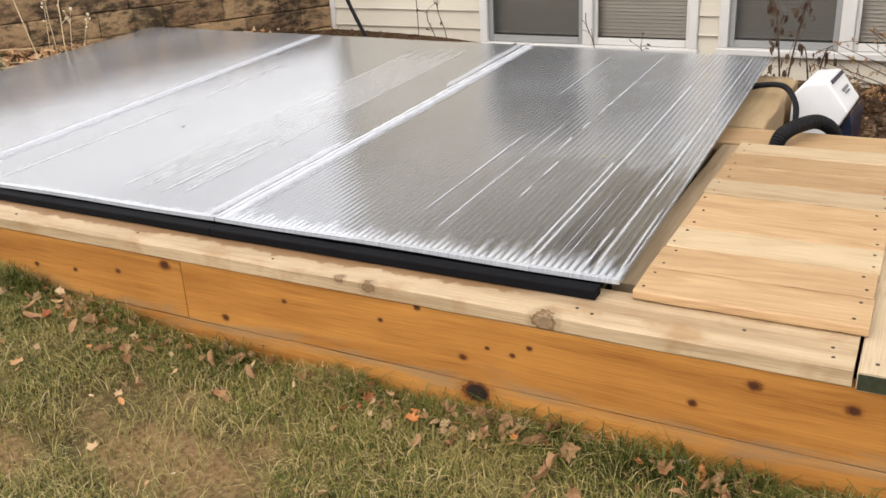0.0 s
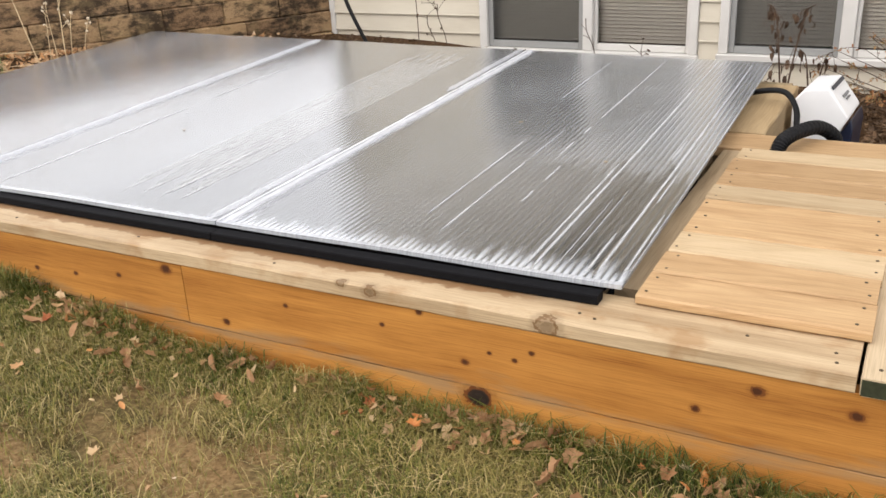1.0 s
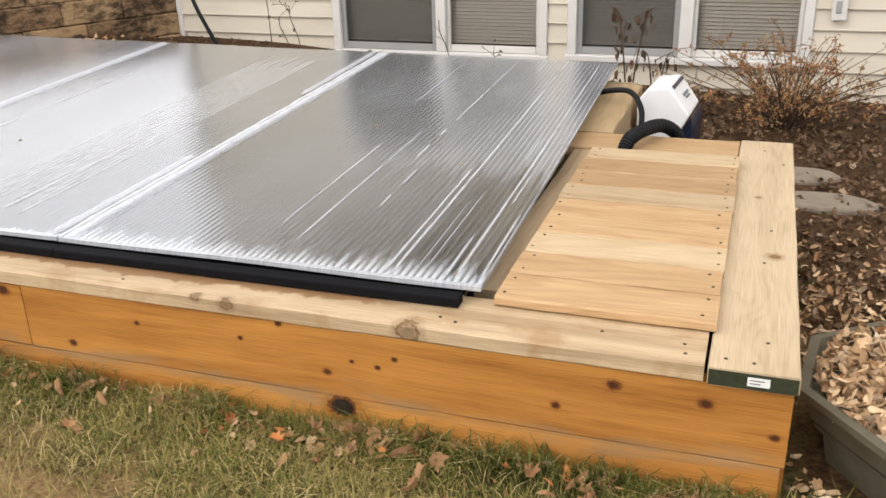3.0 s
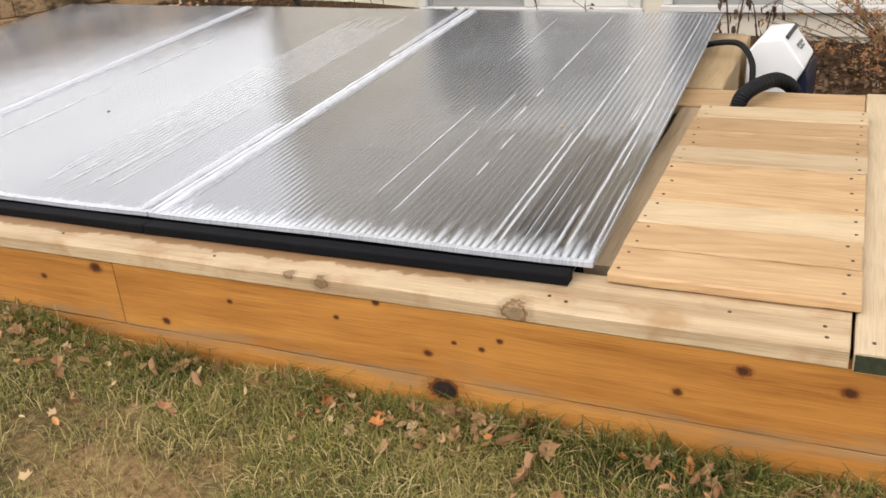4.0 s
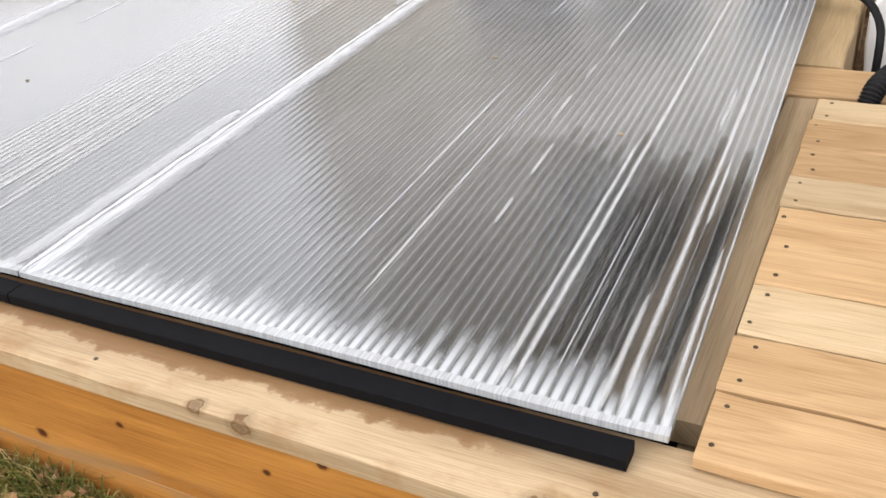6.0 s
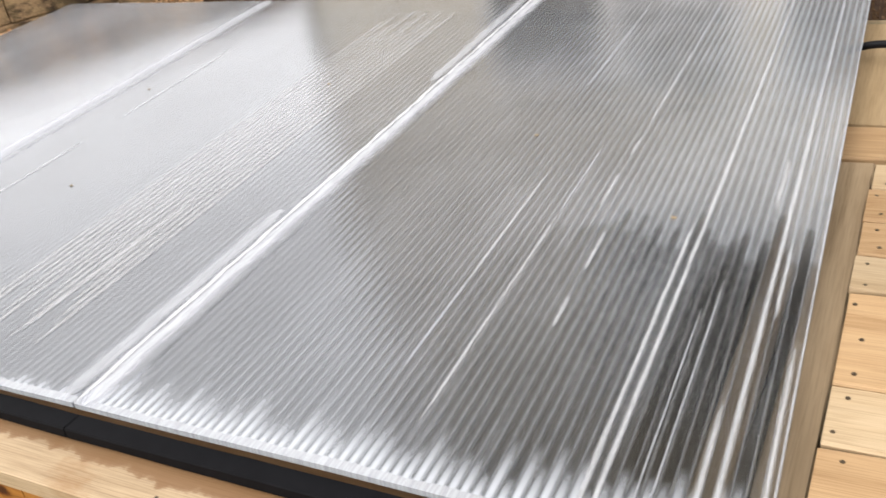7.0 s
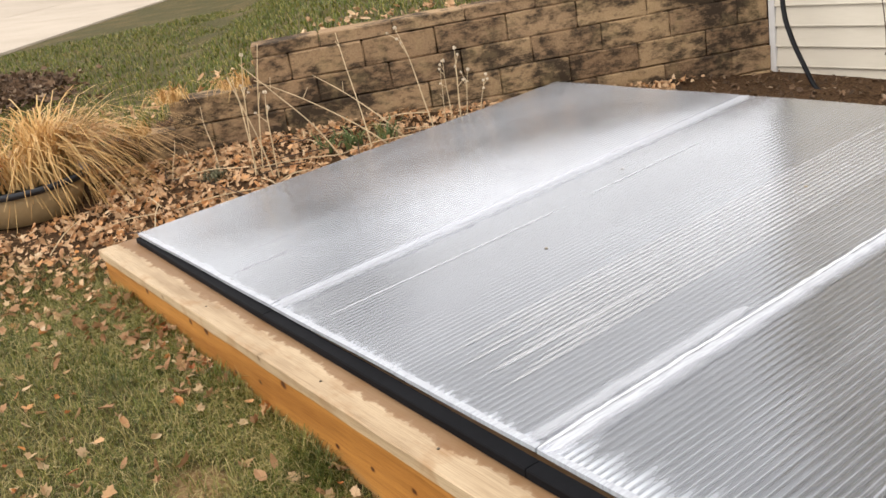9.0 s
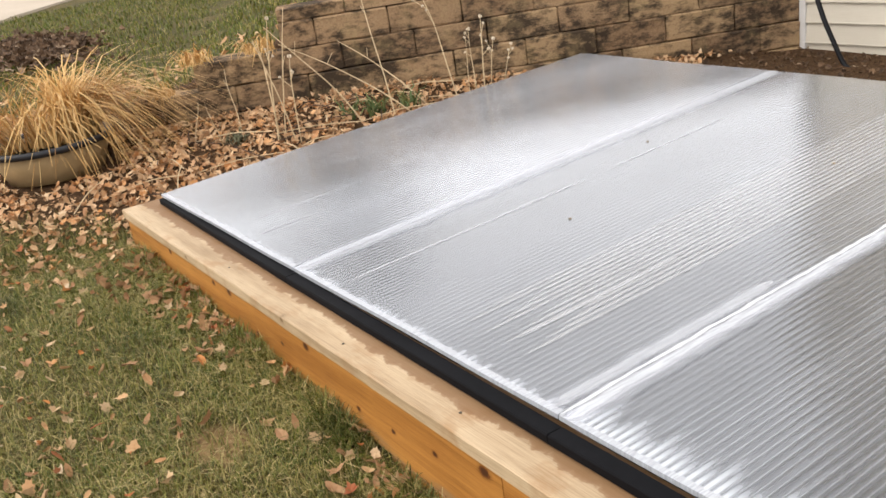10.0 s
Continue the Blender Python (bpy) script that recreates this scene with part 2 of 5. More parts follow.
def spread(lo, hi, step, far):
    inner = list(np.arange(lo, hi + step / 2, step))
    out, d = [], step
    v = 0
    while v < far:
        d *= 1.35
        v += d
        out.append(v)
    return [lo - o for o in reversed(out)] + inner + [hi + o for o in out]


# ---------------------------------------------------------------- materials
FASCIA_KNOTS = [(-2.517, 0.306, 0.0110), (-2.345, 0.314, 0.0102), (-2.162, 0.338, 0.0110), (-1.967, 0.388, 0.0204), (-1.556, 0.347, 0.0085), (-1.769, 0.26, 0.0136),
                (-1.259, 0.349, 0.0085), (-1.15, 0.404, 0.0110), (-0.999, 0.199, 0.0380), (-0.965, 0.33, 0.0068), (-1.03, 0.293, 0.0119), (-0.9, 0.324, 0.0085),
                (-0.857, 0.352, 0.0085), (-0.359, 0.369, 0.0170), (-0.482, 0.298, 0.0119), (-0.169, 0.356, 0.0170), (-0.03, 0.30, 0.0119),
                (-3.918, 0.395, 0.0153), (-3.479, 0.39, 0.0136), (-3.341, 0.395, 0.0187), (-3.149, 0.309, 0.0119), (-2.957, 0.34, 0.0102), (-2.784, 0.39, 0.0170)]
M_fascia_side = wood("stained cedar flank", (0.53, 0.238, 0.052), (0.30, 0.095, 0.014), "y", (), 0.5, 0.8)
M_fascia = wood("stained cedar", (0.55, 0.255, 0.058), (0.255, 0.082, 0.012), "x", FASCIA_KNOTS, 0.5, 0.8, random_tone=0.06, joint=0.228, knot_tone=(0.105, 0.034, 0.013), black=0.03)
CAP_KNOTS = [(-1.368, 0.447, 0.016), (-1.283, 0.437, 0.022), (-0.818, 0.432, 0.030), (-2.9, 0.44, 0.014), (-3.7, 0.43, 0.012)]
M_cap = wood("pale pine cap", (0.60, 0.455, 0.285), (0.31, 0.195, 0.095), "x", CAP_KNOTS, 0.62, 0.7, damp=True, knot_tone=(0.13, 0.065, 0.025), knot_fill=0.35, stain=(0.30, 0.15, 0.05), wear=0.5)
M_end = wood("pale pine end board", (0.58, 0.455, 0.30), (0.42, 0.305, 0.175), "y", ((0.60, 0.45, 0.022, -0.05), (1.05, 0.45, 0.012, -0.10)), 0.62, 0.7, knot_tone=(0.34, 0.2, 0.09), cathedral=0.3)
M_deck = wood("hatch pine", (0.51, 0.345, 0.185), (0.34, 0.185, 0.074), "x", (), 0.58, 0.7, random_tone=0.22, cathedral=0.45)
M_deck_pale = wood("paler hatch pine", (0.56, 0.43, 0.27), (0.42, 0.28, 0.14), "x", (), 0.6, 0.7, random_tone=0.12, cathedral=0.3)
M_old = wood("weathered inner timber", (0.40, 0.31, 0.19), (0.20, 0.14, 0.075), "y", (), 0.75, 0.7, stain=(0.12, 0.12, 0.06), wear=0.6)
M_inner = wood("damp inner timber", (0.44, 0.33, 0.205), (0.25, 0.17, 0.09), "y", (), 0.7, 0.7)
M_side = wood("rough side plank", (0.50, 0.37, 0.215), (0.33, 0.22, 0.105), "y", (), 0.7, 0.7)
M_green = plain("green treated end grain", (0.028, 0.031, 0.013), 0.85, 0, 0.5, 90, 0.5)
M_black = plain("black painted rail", (0.005, 0.005, 0.006), 0.75, 0, 0.35, 45, 0.15, 0.1)
M_screw = plain("dull screw head", (0.10, 0.075, 0.05), 0.45, 0.7, 0.3, 200, 0.1)
M_label = plain("white stapled tag", (0.75, 0.75, 0.72), 0.5, 0, 0.1, 120, 0.1)
M_ink = plain("grey print", (0.2, 0.2, 0.2), 0.6)


def siding_mat():
    m = Mat("cream vinyl siding", 0.5, 0, 0.3)
    g = m.noise(m.pos((2, 2, 60)), 4, 4)
    dirt = m.noise(m.pos((1, 1, 3)), 2.2, 6, 0.65)
    col = m.mix(m.ramp(dirt, [(0.45, 0.0), (0.8, 0.5)]), (0.60, 0.545, 0.44), (0.45, 0.395, 0.30))
    m.colour(m.mix(0.08, col, m.ramp(g, [(0.3, (0.5, 0.45, 0.35)), (0.7, (0.9, 0.85, 0.75))])))
    m.bump(g, 0.12, 0.001)
    return m.m


M_siding = siding_mat()
M_trim = plain("white vinyl trim", (0.63, 0.61, 0.575), 0.38, 0, 0.06, 8, 0.05)
M_screenframe = plain("grey screen frame", (0.30, 0.30, 0.29), 0.45, 0, 0.08, 20, 0.05)
M_blind = plain("beige blind slat", (0.64, 0.585, 0.50), 0.5, 0, 0.06, 10, 0.05)
# near-black colour stands in for the shade of unlit rooms
M_room_shade = plain("dark room", (0.02, 0.02, 0.018), 0.9)
M_roof = plain("grey shingle", (0.10, 0.095, 0.09), 0.9, 0, 0.4, 12, 0.6)


def see_through(name, tint, rough, ior, haze=0.0, white=(0.8, 0.8, 0.8)):
    """A thin clear sheet: straight through, with a gloss that grows at grazing angles and some milky haze."""
    m = Mat(name)
    nodes = m.t.nodes
    out = nodes["Material Output"]
    nodes.remove(m.b)
    clear = m.n("BsdfTransparent", Color=(*tint, 1))
    gloss = m.n("BsdfAnisotropic", Roughness=rough)
    body = clear.outputs[0]
    if haze:
        milk = m.n("BsdfDiffuse", Color=(*white, 1))
        mx = m.n("MixShader", Fac=haze)
        m.link(clear.outputs[0], mx.inputs[1])
        m.link(milk.outputs[0], mx.inputs[2])
        body = mx.outputs[0]
    if not ior:
        m.link(body, out.inputs[0])
        return m.m
    fr = m.n("Fresnel", IOR=ior)
    top = m.n("MixShader")
    m.link(fr.outputs[0], top.inputs[0])
    m.link(body, top.inputs[1])
    m.link(gloss.outputs[0], top.inputs[2])
    m.link(top.outputs[0], out.inputs[0])
    return m.m


def see_through_broken(name, tint, rough, ior, haze=0.0, white=(0.8, 0.8, 0.8), soft=True):
    """The same with a haze that comes and goes along its length."""
    mat = see_through(name, tint, rough, ior, haze, white)
    t = mat.node_tree
    mx = [n for n in t.nodes if n.type == "MIX_SHADER" and not n.inputs[0].is_linked][0]
    geo, nz, rp, mp = (t.nodes.new("ShaderNode" + k) for k in ("NewGeometry", "TexNoise", "ValToRGB", "Mapping"))
    mp.inputs["Scale"].default_value = (75, 2.6, 1)
    nz.inputs["Detail"].default_value = 3
    nz.inputs["Roughness"].default_value = 0.7
    rp.color_ramp.elements[0].position, rp.color_ramp.elements[1].position = 0.36, 0.62
    rp.color_ramp.elements[0].color = (haze * 0.65, haze * 0.65, haze * 0.65, 1)
    rp.color_ramp.elements[1].color = (haze, haze, haze, 1)
    t.links.new(geo.outputs["Position"], mp.inputs[0])
    t.links.new(mp.outputs[0], nz.inputs["Vector"])
    t.links.new(nz.outputs["Fac"], rp.inputs[0])
    if soft:
        uv, sx, tri, up, mul = (t.nodes.new("ShaderNode" + k) for k in ("UVMap", "SeparateXYZ", "MapRange", "Math", "Math"))
        up.operation, mul.operation = "PINGPONG", "MULTIPLY"
        up.inputs[1].default_value = 0.5
        tri.inputs["From Max"].default_value = 0.34
        t.links.new(uv.outputs[0], sx.inputs[0])
        t.links.new(sx.outputs[0], up.inputs[0])
        t.links.new(up.outputs[0], tri.inputs["Value"])
        t.links.new(tri.outputs[0], mul.inputs[0])
        t.links.new(rp.outputs[0], mul.inputs[1])
        t.links.new(mul.outputs[0], mx.inputs[0])
    else:
        t.links.new(rp.outputs[0], mx.inputs[0])
    return mat


M_glass = see_through("window glass", (0.92, 0.92, 0.92), 0.02, 1.5)
M_mesh = see_through("insect screen", (0.80, 0.80, 0.80), 0.4, 1.05, 0.10, (0.20, 0.20, 0.19))


def sheet_mat(name, cloudy, haze, bead, dry=None, tips=0.35):
    """Multiwall plastic: clear and glossy, milky where water has condensed in the flutes. Film ramps along V and U also
    paint in grazing sheen and reflections. UV: flute number, way to the back.
    """
    m = Mat(name)
    nodes = m.t.nodes
    out = nodes["Material Output"]
    nodes.remove(m.b)
    sep = m.n("SeparateXYZ")
    m.link(m.n("UVMap").outputs[0], sep.inputs[0])
    U, V = sep.outputs[0], sep.outputs[1]
    cell = m.math("FLOOR", U)
    inside = m.math("ABSOLUTE", m.math("SUBTRACT", m.math("FRACT", U), 0.5))
    core = m.ramp(inside, [(0.18, 1.0), (0.42, 0.0)])
    web = m.ramp(inside, [(0.40, 0.0), (0.47, 1.0)])
    rnd = m.n("TexWhiteNoise")
    rnd.noise_dimensions = "1D"
    m.link(cell, rnd.inputs["W"])
    run = m.n("CombineXYZ")
    m.link(m.math("MULTIPLY", cell, 7.31), run.inputs[0])
    m.link(m.math("MULTIPLY", V, 5.0), run.inputs[1])
    flow = m.noise(run.outputs[0], 1.0, 4, 0.7)
    drift = m.noise(m.pos((1, 0.6, 1)), 1.5, 4, 0.6)
    drops = m.n("TexVoronoi", Scale=210.0)
    m.link(m.pos(), drops.inputs["Vector"])
    beads = m.math("MULTIPLY", m.ramp(drops.outputs["Distance"], [(0.15, 1.0), (0.5, 0.0)]), m.ramp(flow, [(0.30, 0.2 * bead), (0.55, bead)]))
    tip = m.math("ADD", m.math("MULTIPLY", rnd.outputs["Value"], 0.040 * tips), 0.028 * tips)
    front = m.math("SUBTRACT", 1.0, m.math("DIVIDE", V, tip), True)
    front = m.math("MULTIPLY", m.ramp(front, [(0.0, 0.0), (0.75, 1.0)]), m.math("ADD", m.math("MULTIPLY", core, 0.8), 0.15))
    lip = m.ramp(V, [(0.004, 0.8), (0.010, 0.0)])
    streaks = m.math("MULTIPLY", m.ramp(flow, [(0.52, 0.0), (0.72, 0.6)]), core)
    film = m.math("MULTIPLY", m.ramp(drift, [(0.35, 0.5), (0.65, 1.0)]), haze)
    film = m.math("MULTIPLY", film, m.ramp(inside, [(0.1, 0.72), (0.44, 1.22)]))
    # film thickened to the back: painted stand-in for the paler grazing-angle sheen
    film = m.math("MULTIPLY", film, m.ramp(V, [(0.06, 0.50), (0.42, 0.80), (0.95, 1.0)]))
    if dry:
        # film thinned leftwards as the house's dark reflection, raised at the back over the window's
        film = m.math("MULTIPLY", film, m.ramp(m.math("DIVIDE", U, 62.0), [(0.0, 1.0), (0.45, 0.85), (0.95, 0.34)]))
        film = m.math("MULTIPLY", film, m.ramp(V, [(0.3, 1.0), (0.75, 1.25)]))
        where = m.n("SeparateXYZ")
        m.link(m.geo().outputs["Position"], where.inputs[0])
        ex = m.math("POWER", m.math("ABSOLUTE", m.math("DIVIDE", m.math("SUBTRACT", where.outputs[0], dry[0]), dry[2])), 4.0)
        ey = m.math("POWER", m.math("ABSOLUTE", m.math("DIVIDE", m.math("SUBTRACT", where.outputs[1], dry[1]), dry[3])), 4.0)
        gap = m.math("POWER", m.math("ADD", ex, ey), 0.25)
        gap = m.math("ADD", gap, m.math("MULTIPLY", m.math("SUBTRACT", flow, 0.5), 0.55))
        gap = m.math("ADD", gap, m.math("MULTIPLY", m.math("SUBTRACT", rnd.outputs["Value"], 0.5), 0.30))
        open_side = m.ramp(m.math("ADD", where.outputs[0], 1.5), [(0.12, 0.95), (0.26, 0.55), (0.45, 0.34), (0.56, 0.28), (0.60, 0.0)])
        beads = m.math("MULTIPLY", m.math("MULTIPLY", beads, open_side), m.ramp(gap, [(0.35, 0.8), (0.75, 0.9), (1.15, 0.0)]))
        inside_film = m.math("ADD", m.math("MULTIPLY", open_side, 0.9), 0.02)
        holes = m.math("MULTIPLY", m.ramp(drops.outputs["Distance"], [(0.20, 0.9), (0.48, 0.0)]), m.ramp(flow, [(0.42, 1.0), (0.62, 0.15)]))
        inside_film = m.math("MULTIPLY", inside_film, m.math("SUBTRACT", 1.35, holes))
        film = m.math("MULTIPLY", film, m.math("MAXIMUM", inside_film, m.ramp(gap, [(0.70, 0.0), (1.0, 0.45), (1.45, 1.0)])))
    milk = m.math("ADD", m.math("MULTIPLY", streaks, cloudy), film)
    milk = m.math("MAXIMUM", m.math("ADD", milk, m.math("ADD", beads, m.math("MULTIPLY", web, 0.17))), m.math("MULTIPLY", m.math("MAXIMUM", front, lip), 0.8))
    milk = m.math("MINIMUM", milk, 0.85)
    clear = m.n("BsdfTransparent", Color=(0.87, 0.89, 0.91, 1))
    white = m.n("BsdfDiffuse", Color=(0.78, 0.82, 0.87, 1))
    thru = m.n("BsdfTranslucent", Color=(0.78, 0.82, 0.87, 1))
    both = m.n("MixShader", Fac=0.15)
    m.link(white.outputs[0], both.inputs[1])
    m.link(thru.outputs[0], both.inputs[2])
    body = m.n("MixShader")
    m.link(milk, body.inputs[0])
    m.link(clear.outputs[0], body.inputs[1])
    m.link(both.outputs[0], body.inputs[2])
    bp = m.n("Bump", Strength=0.012, Distance=0.002)
    m.link(m.noise(m.pos((1, 0.4, 1)), 9, 3), bp.inputs["Height"])
    gloss = m.n("BsdfAnisotropic", Roughness=0.17)
    m.link(bp.outputs[0], gloss.inputs["Normal"])
    fr = m.n("Fresnel", IOR=1.6)
    top = m.n("MixShader")
    m.link(m.math("MULTIPLY", fr.outputs[0], 1.86, True), top.inputs[0])
    m.link(body.outputs[0], top.inputs[1])
    m.link(gloss.outputs[0], top.inputs[2])
    m.link(top.outputs[0], out.inputs[0])
    return m.m


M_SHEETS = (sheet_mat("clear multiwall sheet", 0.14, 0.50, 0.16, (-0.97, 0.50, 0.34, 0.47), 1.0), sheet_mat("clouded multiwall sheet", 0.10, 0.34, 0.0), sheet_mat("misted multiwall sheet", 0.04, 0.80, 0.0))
M_rib = see_through("sheet web", (0.80, 0.83, 0.85), 0.15, 1.5, 0.26, (0.8, 0.82, 0.84))
M_edge = see_through_broken("clear edge tape", (0.9, 0.92, 0.94), 0.12, 1.6, 0.55, (0.85, 0.87, 0.9), False)
M_tape_soft = see_through_broken("thin sealing tape", (0.96, 0.96, 0.97), 0.16, 0, 0.55, (0.85, 0.87, 0.9))
M_tape_thin = see_through_broken("hazy sealing tape", (0.96, 0.96, 0.97), 0.16, 0, 0.40, (0.85, 0.87, 0.9))
M_band = see_through_broken("wet flute", (0.97, 0.97, 0.97), 0.16, 0, 0.30, (0.88, 0.88, 0.87))
M_wet = see_through_broken("condensed water", (0.97, 0.97, 0.97), 0.1, 0, 0.34, (0.88, 0.89, 0.90))
M_bead = see_through_broken("white sealant", (0.97, 0.97, 0.97), 0.1, 0, 0.80, (0.88, 0.89, 0.90))


def water_mat():
    m = Mat("dark pond water", 0.06, 0, 0.5)
    f = m.noise(m.pos(), 2.2, 4)
    m.colour(m.ramp(f, [(0.3, (0.005, 0.006, 0.007)), (0.7, (0.015, 0.017, 0.018))]))
    m.bump(m.noise(m.pos(), 6, 3), 0.05, 0.01)
    return m.m


M_water = water_mat()


# worn places in the lawn: centre and half widths
BARE = ((-1.62, -0.45, 0.26, 0.15), (-1.18, -0.62, 0.40, 0.16), (-2.05, -0.62, 0.22, 0.12), (-2.75, -0.30, 0.14, 0.10), (-0.6, -0.30, 0.16, 0.07))


def ground_mat():
    m = Mat("lawn soil and leaf mould", 0.95, 0, 0.1)
    sep = m.n("SeparateXYZ")
    m.link(m.geo().outputs["Position"], sep.inputs[0])
    fine = m.noise(m.pos(), 60, 6, 0.7)
    midn = m.noise(m.pos(), 9, 5, 0.6)
    big = m.noise(m.pos(), 1.7, 4, 0.6)
    soil = m.ramp(fine, [(0.3, (0.09, 0.054, 0.024)), (0.5, (0.24, 0.15, 0.068)), (0.72, (0.40, 0.27, 0.135))])
    turf = m.ramp(fine, [(0.3, (0.030, 0.028, 0.011)), (0.55, (0.085, 0.074, 0.028)), (0.75, (0.19, 0.15, 0.064))])
    lawn = m.ramp(m.math("ADD", m.math("MULTIPLY", big, 0.7), m.math("MULTIPLY", midn, 0.3)), [(0.47, 0.0), (0.61, 1.0)])
    lawn = m.mix(m.math("MULTIPLY", lawn, m.ramp(m.math("MULTIPLY", m.math("ADD", sep.outputs[0], 3.2), 0.7), [(0.0, 0.25), (1.0, 1.0)])), turf, soil)
    for cx, cy, rx, ry in BARE:
        ex = m.math("DIVIDE", m.math("SUBTRACT", sep.outputs[0], cx), rx)
        ey = m.math("DIVIDE", m.math("SUBTRACT", sep.outputs[1], cy), ry)
        gap = m.math("SQRT", m.math("ADD", m.math("MULTIPLY", ex, ex), m.math("MULTIPLY", ey, ey)))
        gap = m.math("ADD", gap, m.math("MULTIPLY", m.math("SUBTRACT", midn, 0.5), 1.1))
        lawn = m.mix(m.ramp(gap, [(0.6, 0.9), (1.2, 0.0)]), lawn, soil)
    mould = m.ramp(fine, [(0.25, (0.022, 0.013, 0.008)), (0.5, (0.075, 0.042, 0.021)), (0.75, (0.18, 0.11, 0.056))])
    wob = m.math("MULTIPLY", m.math("SUBTRACT", midn, 0.5), 0.5)
    right = m.math("MULTIPLY", m.ramp(m.math("ADD", sep.outputs[0], wob), [(0.02, 0.0), (0.12, 1.0)]), m.ramp(m.math("ADD", sep.outputs[1], 0.6), [(0.1, 0.0), (0.4, 1.0)]))
    back = m.ramp(m.math("MULTIPLY", m.math("ADD", sep.outputs[1], wob), 0.2), [(0.3, 0.0), (0.34, 1.0)])
    left = m.ramp(m.math("MULTIPLY", m.math("ADD", m.math("MULTIPLY", sep.outputs[0], -1.0), m.math("ADD", wob, m.math("MULTIPLY", sep.outputs[1], 0.9))), 0.1), [(0.44, 0.0), (0.49, 1.0)])
    beds = m.math("MAXIMUM", right, m.math("MAXIMUM", back, left))
    wallside = m.math("ADD", m.math("MULTIPLY", m.math("ADD", sep.outputs[0], 4.08), -0.888), m.math("MULTIPLY", m.math("SUBTRACT", sep.outputs[1], 3.96), 0.459))
    far = m.ramp(m.math("ADD", wallside, m.math("MULTIPLY", wob, 0.6)), [(0.35, 1.0), (0.6, 0.0)])
    col = m.mix(m.math("MULTIPLY", beds, far), lawn, mould)
    m.colour(col)
    m.bump(m.math("ADD", fine, midn), 0.7, 0.012)
    return m.m


M_ground = ground_mat()

# ---------------------------------------------------------------- ground, one sheet to the horizon
gx, gy = spread(-7.0, 1.6, 0.06, 2500), spread(-2.4, 4.2, 0.06, 2500)
gv = [(x, y, ground_z(x, y)) for y in gy for x in gx]
nx = len(gx)
gf = [(j * nx + i, j * nx + i + 1, (j + 1) * nx + i + 1, (j + 1) * nx + i) for j in range(len(gy) - 1) for i in range(nx - 1)]
ground = pydata("ground", gv, gf, M_ground, smooth=True)
tagged(ground, "patchy lawn and leaf-strewn garden soil", "ground", kind="structure")


# ---------------------------------------------------------------- pond box
pond = empty("pond_surround", "raised timber pond surround, orange-stained sides and pale pine top boards", "pond")
CAP_T, CAP_B, FX0, FX1 = 0.450, 0.411, -4.47, -0.004
part("fascia_board", board((-1.906, 0.0, 0.2295), (FX1, 0.036, 0.410), "x", 0.0025, 0.001, seed=1), M_fascia, pond, "orange-stained cedar side board with dark knots")
part("fascia_board", board((FX0 + 0.02, 0.0, 0.2298), (-1.909, 0.036, 0.410), "x", 0.004, 0.001, seed=2), M_fascia, pond, "orange-stained cedar side board with dark knots")
part("fascia_board", board((-2.385, 0.003, 0.03), (-0.012, 0.037, 0.2268), "x", 0.0012, 0.0008, seed=3), M_fascia, pond, "orange-stained cedar side board with a large black knot")
part("fascia_board", board((-0.036, 0.04, 0.04), (-0.002, 1.62, 0.408), "y", 0.004, 0.001, seed=4), M_fascia_side, pond)
part("top_board", board((FX0 - 0.005, -0.008, CAP_B), (-0.1795, 0.172, CAP_T), "x", 0.004, 0.0014, seed=5), M_cap, pond, "pale pine top board with water stains")
end = part("top_board", board((-0.1725, -0.012, CAP_B), (0.004, 1.668, CAP_T + 0.001), "y", 0.004, 0.0012, seed=6), M_end, pond, "pale pine top board with a mossy end")
part("end_grain", box((-0.170, -0.0145, CAP_B + 0.002), (0.001, -0.0115, CAP_T - 0.003)), M_green, end, "dark green treated end grain")
part("tag", box((-0.095, -0.0165, 0.422), (-0.052, -0.0145, 0.441)), M_label, end, "small white stapled paper tag")
part("print_bar", box((-0.090, -0.0172, 0.434), (-0.062, -0.0166, 0.4365)), M_ink, end)
part("print_bar", box((-0.090, -0.0172, 0.427), (-0.070, -0.0166, 0.4295)), M_ink, end)
part("top_board", board((-0.80, 1.468, CAP_B), (-0.176, 1.655, CAP_T), "x", 0.004, 0.0014, seed=7), M_deck, pond)
part("side_board", board((-0.86, 1.66, 0.23), (-0.632, 2.495, CAP_T + 0.002), "y", 0.006, 0.003, seed=8), M_side, pond, "rough pale side plank")
part("inner_board", board((-0.738, 0.235, 0.398), (-0.6635, 1.462, 0.441), "y", 0.004, 0.0015, seed=9), M_inner, pond, "weathered damp inner board")
part("inner_board", board((-0.826, 0.24, 0.392), (-0.772, 1.462, 0.432), "y", 0.004, 0.0015, seed=14), M_inner, pond, "weathered damp inner board")
part("inner_wall", board((-0.70, 0.176, -0.2), (-0.664, 1.46, 0.390), "y", 0.003, 0.001, seed=10), M_old, pond)
part("back_board", board((FX0, 2.50, 0.1), (-0.66, 2.54, CAP_T), "x", 0.004, 0.0015, seed=11), M_old, pond)
part("left_board", board((FX0, 0.04, 0.1), (FX0 + 0.04, 2.49, CAP_T - 0.03), "y", 0.004, 0.0015, seed=12), M_old, pond)
part("inner_wall", board((FX0 + 0.05, 0.05, -0.2), (-0.72, 0.09, 0.405), "x", 0.003, 0.001, seed=13), M_old, pond)

water = part("water", box((-4.40, 0.095, 0.10), (-0.705, 2.495, 0.16)), M_water)
tagged(water, "still dark pond water under the cover", "water", kind="structure")

